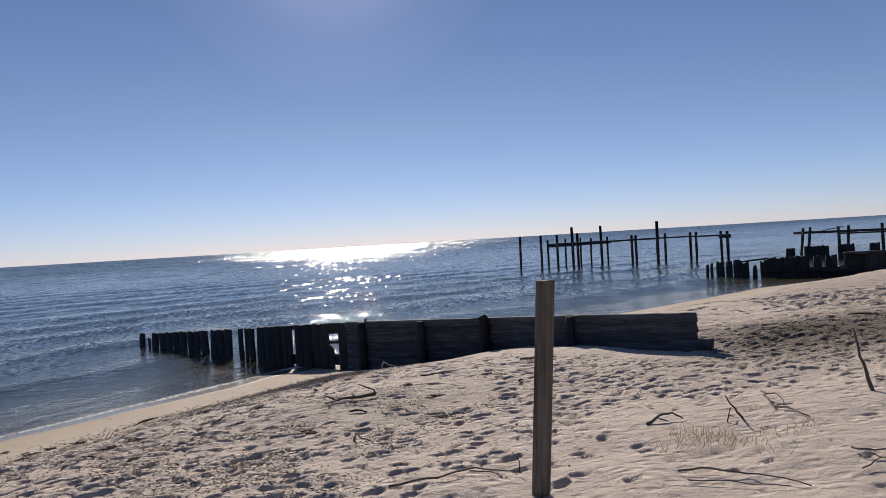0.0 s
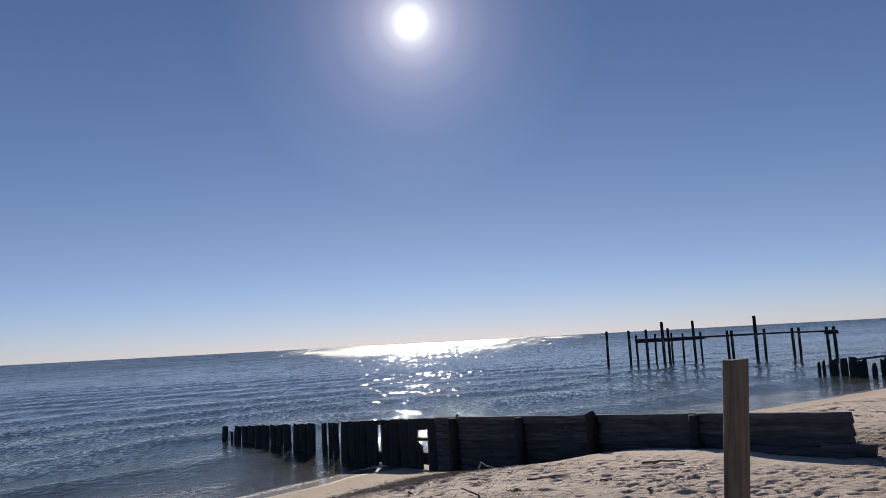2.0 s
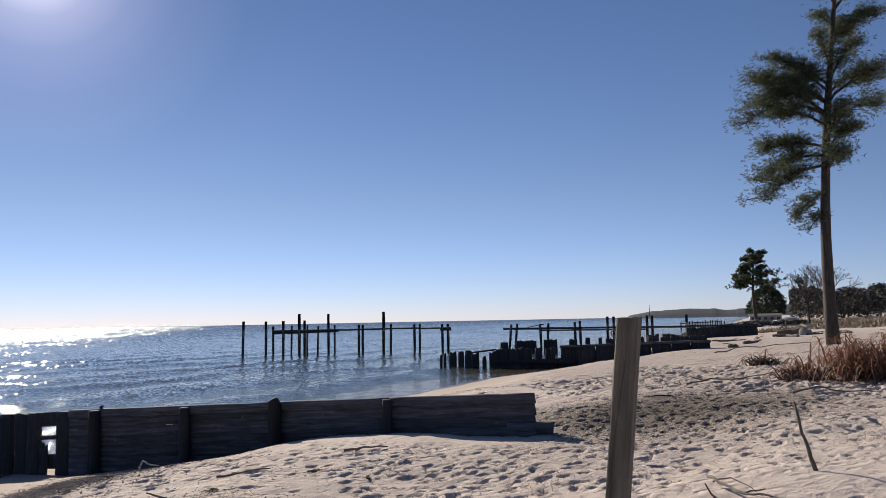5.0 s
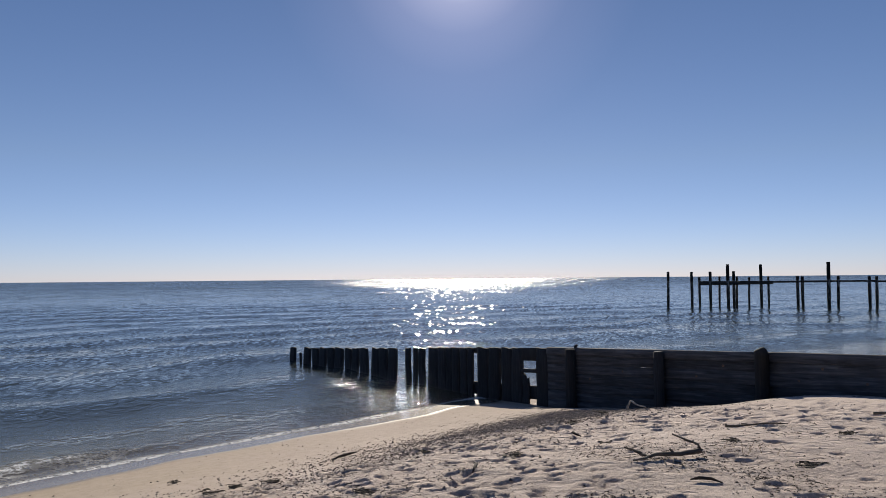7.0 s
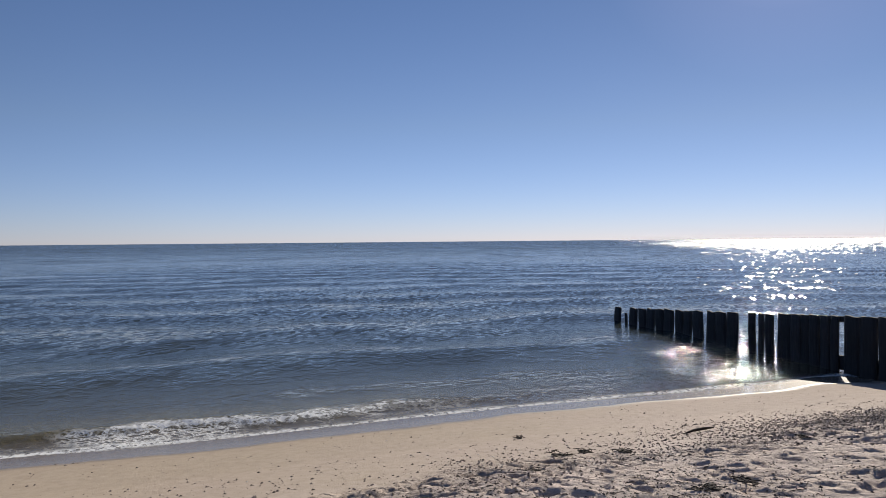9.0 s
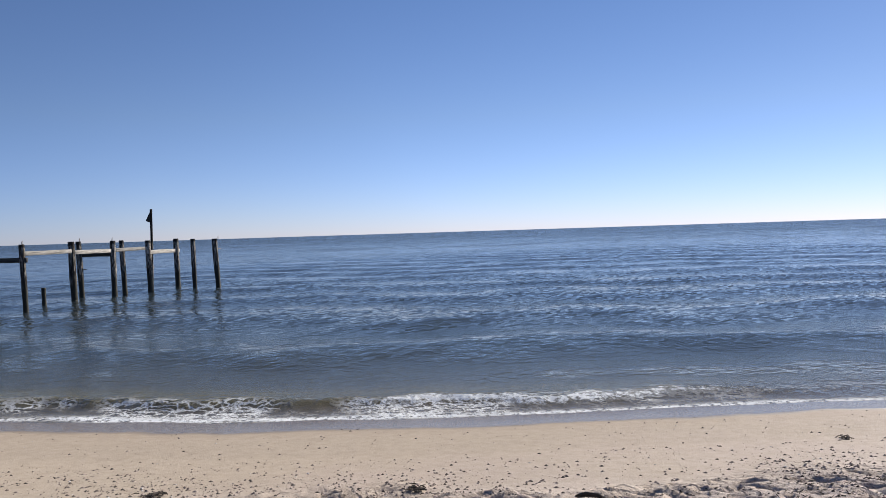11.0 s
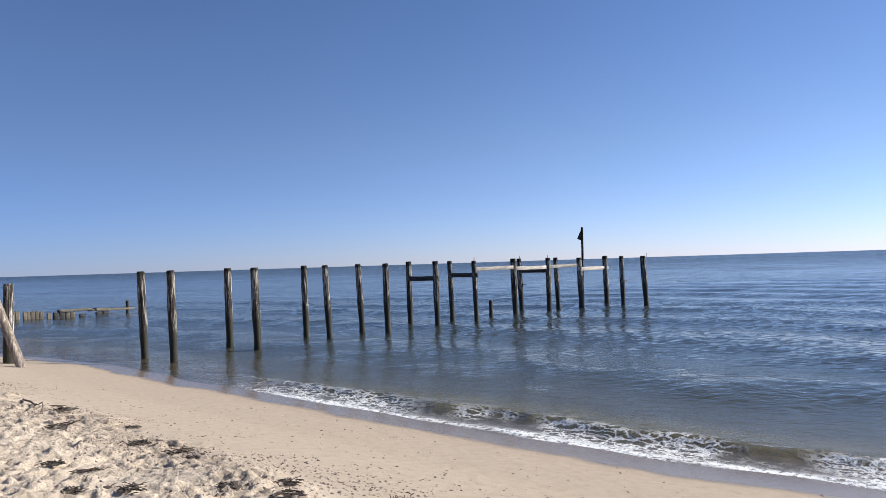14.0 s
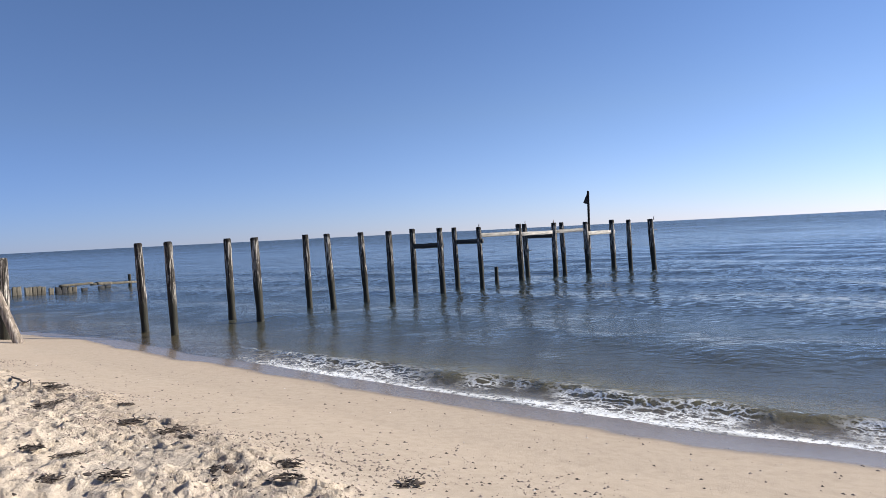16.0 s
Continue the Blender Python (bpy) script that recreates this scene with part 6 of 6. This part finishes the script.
def grass_tuft(x, y, radius, blades, seed, label, tall=0.12):
    rng = random.Random(seed)
    at = on_sand(x, y)
    verts, faces = [], []
    for _ in range(blades):
        o = Vector((rng.gauss(0, radius), rng.gauss(0, radius * 0.7), 0))
        o.z = float(land(np.array(x + o.x), np.array(y + o.y))) - at.z - 0.02
        tip = o + Vector((rng.gauss(0, 0.05), rng.gauss(0, 0.05), rng.uniform(0.3, 1.2) * tall))
        side = Vector((rng.uniform(-1, 1), rng.uniform(-1, 1), 0)).normalized() * 0.003
        k = len(verts)
        verts += [o - side, o + side, tip]
        faces.append((k, k + 1, k + 2))
    tagged(part("grass_tuft", soup("grass_tuft", verts, faces, MAT_STRAW), None, None, at=Matrix.Translation(at)), label, "grass", "dry grass tufts", "stuff")


for k, (x, y, r, n) in enumerate(((1.86, 5.46, 0.13, 260), (2.05, 5.2, 0.1, 70), (2.2, 4.9, 0.12, 40), (1.6, 5.2, 0.12, 40), (2.5, 5.3, 0.14, 40), (2.7, 5.5, 0.12, 24), (-1.9, 6.4, 0.12, 26), (1.9, 7.6, 0.2, 40), (5.2, 6.9, 0.25, 60), (-0.6, 9.2, 0.15, 40))):
    grass_tuft(x, y, r, n, k, "sparse dry straw-coloured grass sprouting from the sand")


def wrack(x, y, size, seed, label="dark clump of dried wrack and twigs on the sand"):
    """A low tangle of flat strands."""
    rng = random.Random(seed)
    at = on_sand(x, y, 0.008)
    ob = thing("wrack_clump", at, label, "seaweed", "wrack clumps")
    place = turn_z(at, rng.uniform(0, 3))
    bm = bmesh.new()
    for k in range(34):
        a = rng.uniform(0, 6.283)
        o = Vector((rng.gauss(0, 0.4), rng.gauss(0, 0.25), rng.uniform(0, 0.06))) * size
        b = o + Vector((math.cos(a), math.sin(a), rng.uniform(-0.05, 0.05))) * size * rng.uniform(0.2, 0.6)
        piece = rod([o, o.lerp(b, 0.5) + Vector((0, 0, rng.uniform(0.01, 0.05) * size)), b], [0.003, 0.004, 0.0015], 5, k, 0.2, False)
        tmp = bpy.data.meshes.new("t")
        piece.to_mesh(tmp)
        piece.free()
        bm.from_mesh(tmp)
        bpy.data.meshes.remove(tmp)
    part("strand_tangle", bm, MAT_WRACK, ob, at=place, kind="stuff")
    for k in range(9):
        bm = bmesh.new()
        o = Vector((rng.gauss(0, 0.45), rng.gauss(0, 0.22), 0)) * size
        bmesh.ops.create_icosphere(bm, subdivisions=2, radius=size * rng.uniform(0.08, 0.2), matrix=Matrix.Translation(o) @ Matrix.Diagonal((1.5, 1, 0.22, 1)))
        for v in bm.verts:
            v.co += (v.co - o) * 0.5 * noise.noise(v.co * 40)
        part("clod", bm, MAT_WRACK, ob, at=place, flat=True)


for k, (x, y, s) in enumerate(((-13.1, -0.6, 0.36), (-13.6, -0.9, 0.3), (-12.0, -0.12, 0.4), (-11.35, 0.9, 0.44), (-10.92, 1.42, 0.36), (-10.72, 1.63, 0.28), (-9.5, 2.2, 0.34), (-9.75, 2.6, 0.34), (-9.8, 1.15, 0.24), (-9.2, 1.3, 0.26), (-9.15, 1.67, 0.28),
                               (-9.95, 0.8, 0.26), (-9.45, 3.42, 0.34), (-9.2, 2.7, 0.24), (-12.4, 0.5, 0.2), (-8.4, 4.6, 0.22), (-7.3, 6.0, 0.24), (-5.4, 8.97, 0.3), (-5.25, 9.17, 0.24), (-6.34, 10.0, 0.18), (-3.6, 10.34, 0.2), (-3.86, 7.9, 0.26),
                               (-4.9, 9.25, 0.22), (-5.3, 8.27, 0.24), (-3.7, 8.17, 0.22), (-2.58, 9.42, 0.26), (-2.0, 11.3, 0.26), (-1.6, 12.4, 0.24), (-1.7, 9.9, 0.22),
                               (-0.2, 8.7, 0.26), (-0.1, 7.6, 0.24), (-0.6, 9.6, 0.22), (0.5, 9.9, 0.2), (-3.2, 7.0, 0.22), (-1.5, 7.4, 0.26), (-2.3, 6.0, 0.22))):
    wrack(x, y, s * 0.5, k + 50)


def bark_chip(x, y, length, seed):
    ob = part("bark_chip", rod([(-length / 2, 0, 0), (-length * 0.2, 0.02, 0.012), (length * 0.15, 0.0, 0.018), (length / 2, -0.03, 0)], [0.006, 0.014, 0.012, 0.004], 7, seed, 0.35), MAT_WRACK, None, at=Matrix.Translation(on_sand(x, y, 0.012)) @ Euler((random.Random(seed).uniform(-0.5, 0.5), 0.05, seed * 0.7)).to_matrix().to_4x4())
    tagged(ob, "dark chip of driftwood lying on the sand", "driftwood", "drift chips")


for k, (x, y, n) in enumerate(((-5.37, 6.91, 0.28), (-4.6, 10.6, 0.42), (-2.9, 8.9, 0.34), (-3.8, 7.4, 0.2), (-1.1, 8.2, 0.22), (-6.2, 6.5, 0.2), (0.9, 9.2, 0.2), (-2.0, 10.4, 0.24), (7.0, 12.0, 0.4), (15.5, 24.5, 0.6), (21.8, 27.2, 0.5))):
    bark_chip(x, y, n, k + 5)


def scatter(name, label, category, mat, count, seed, place, lo, hi):
    """Thousands of small flattened stones in one mesh."""
    rng = np.random.RandomState(seed)
    x, y = place(rng, count)
    z = surface(x, y)
    r = lo + (hi - lo) * rng.uniform(0, 1, len(x)) ** 2.5
    octa = np.array([(1, 0, 0), (0.3, 0.95, 0), (-0.8, 0.6, 0), (-0.8, -0.6, 0), (0.3, -0.95, 0), (0, 0, 0.75)]) + np.array((0, 0, -0.2))
    tri = np.array([(0, 1, 5), (1, 2, 5), (2, 3, 5), (3, 4, 5), (4, 0, 5)])
    turn = rng.uniform(0, 6.283, len(x))
    c, s = np.cos(turn), np.sin(turn)
    stretch = rng.uniform(0.7, 1.5, len(x))
    vx, vy = octa[None, :, 0] * stretch[:, None], octa[None, :, 1] * np.ones((len(x), 1))
    co = np.stack([x[:, None] + r[:, None] * (vx * c[:, None] - vy * s[:, None]), y[:, None] + r[:, None] * (vx * s[:, None] + vy * c[:, None]), z[:, None] + 0.001 + r[:, None] * octa[None, :, 2]], -1).reshape(-1, 3)
    faces = (tri[None] + (np.arange(len(x)) * 6)[:, None, None]).reshape(-1, 3)
    me = soup(name, co.tolist(), faces.tolist(), mat)
    tagged(part(name, me, None, None), label, category, kind="stuff")


def wrack_band(rng, n):
    x, y = rng.uniform(-17, 2, n * 9), rng.uniform(-4, 16, n * 9)
    d = inland(x, y)
    keep = rng.uniform(0, 1, len(d)) < np.exp(-((d - 3.9) / 0.75) ** 2) * np.clip(0.55 + 1.2 * value_noise(x * 1.3, y * 1.3, 61), 0.05, 1) + 0.03 * (d > 0.4) * (d < 4) + 0.07 * (d > 2.2) * (d < 4) * (x > -11) + 0.16 * (d > 4) * (d < 6.5) + 0.03 * (d > 6.5) * (d < 9)
    return x[keep][:n], y[keep][:n]


def gravel_bank(rng, n):
    along = rng.normal(0.0, 1.5, n * 2)
    x, y = -1.6 + along * 0.8 + rng.normal(0, 0.45, n * 2), 13.0 + along * 0.75 + rng.normal(0, 0.5, n * 2)
    d = inland(x, y)
    keep = (d > 1.2) & ((x - GROIN_A.x) * -0.6922 + (y - GROIN_A.y) * -0.7218 > 0.15)
    return x[keep][:n], y[keep][:n]


scatter("pebbles", "small dark pebbles and drift bits along the wrack line", "pebbles", MAT_GRAVEL, 26000, 3, wrack_band, 0.004, 0.021)
scatter("gravel", "dark shelly gravel banked beside the groin", "gravel", MAT_GRAVEL, 30000, 4, gravel_bank, 0.005, 0.021)
scatter("shells", "pale broken shells strewn on the sand", "shells", MAT_SHELL, 800, 5, wrack_band, 0.006, 0.014)


def litter_band(rng, n):
    x = np.concatenate([rng.normal(-1.3, 1.5, n), rng.normal(-3.6, 1.3, n), rng.normal(5.9, 1.9, n), rng.normal(-1.6, 0.9, n // 2)])
    y = np.concatenate([rng.normal(8.5, 1.0, n), rng.normal(7.0, 0.9, n), rng.normal(10.7, 1.4, n), rng.normal(6.1, 0.7, n // 2)])
    d = inland(x, y)
    q = (x - GROIN_A.x) * -0.6922 + (y - GROIN_A.y) * -0.7218
    s = (x - GROIN_A.x) * GROIN_U.x + (y - GROIN_A.y) * GROIN_U.y
    keep = (d > 3.9) & ((q > 1.2) | (s < -0.3))
    order = rng.permutation(len(x[keep]))[:n]
    x, y = x[keep][order], y[keep][order]
    # drifted into patches
    lie = rng.uniform(-0.45, 0.3, len(x)) < value_noise(x * 1.7, y * 1.7, 62)
    return x[lie], y[lie]


def drift_bits():
    """Short flat slivers of reed and bark lying every way."""
    rng = np.random.RandomState(77)
    x, y = litter_band(rng, 24000)
    z = surface(x, y)
    turn, half, w = rng.uniform(0, 6.283, len(x)), 0.007 + 0.034 * rng.uniform(0, 1, len(x)) ** 3, rng.uniform(0.003, 0.008, len(x))
    c, s = np.cos(turn), np.sin(turn)
    tilt = rng.uniform(-0.003, 0.006, len(x))
    flat = ((-1, 0, 0), (0, 1, 0.5), (1, 0, 1), (0, -1, 0.5), (0, 0, 0.9))
    co = np.stack([np.stack([x + a * half * c - b * w * s, y + a * half * s + b * w * c, z + 0.003 + tilt * h + (0.003 if k == 4 else 0)], -1) for k, (a, b, h) in enumerate(flat)], 1).reshape(-1, 3)
    tri = np.array([(0, 1, 4), (1, 2, 4), (2, 3, 4), (3, 0, 4)])
    faces = (tri[None] + (np.arange(len(x)) * 5)[:, None, None]).reshape(-1, 3)
    tagged(part("drift_bits", soup("drift_bits", co.tolist(), faces.tolist(), MAT_WRACK), None, None), "dark slivers of reed and bark strewn on the sand", "litter", kind="stuff")


drift_bits()
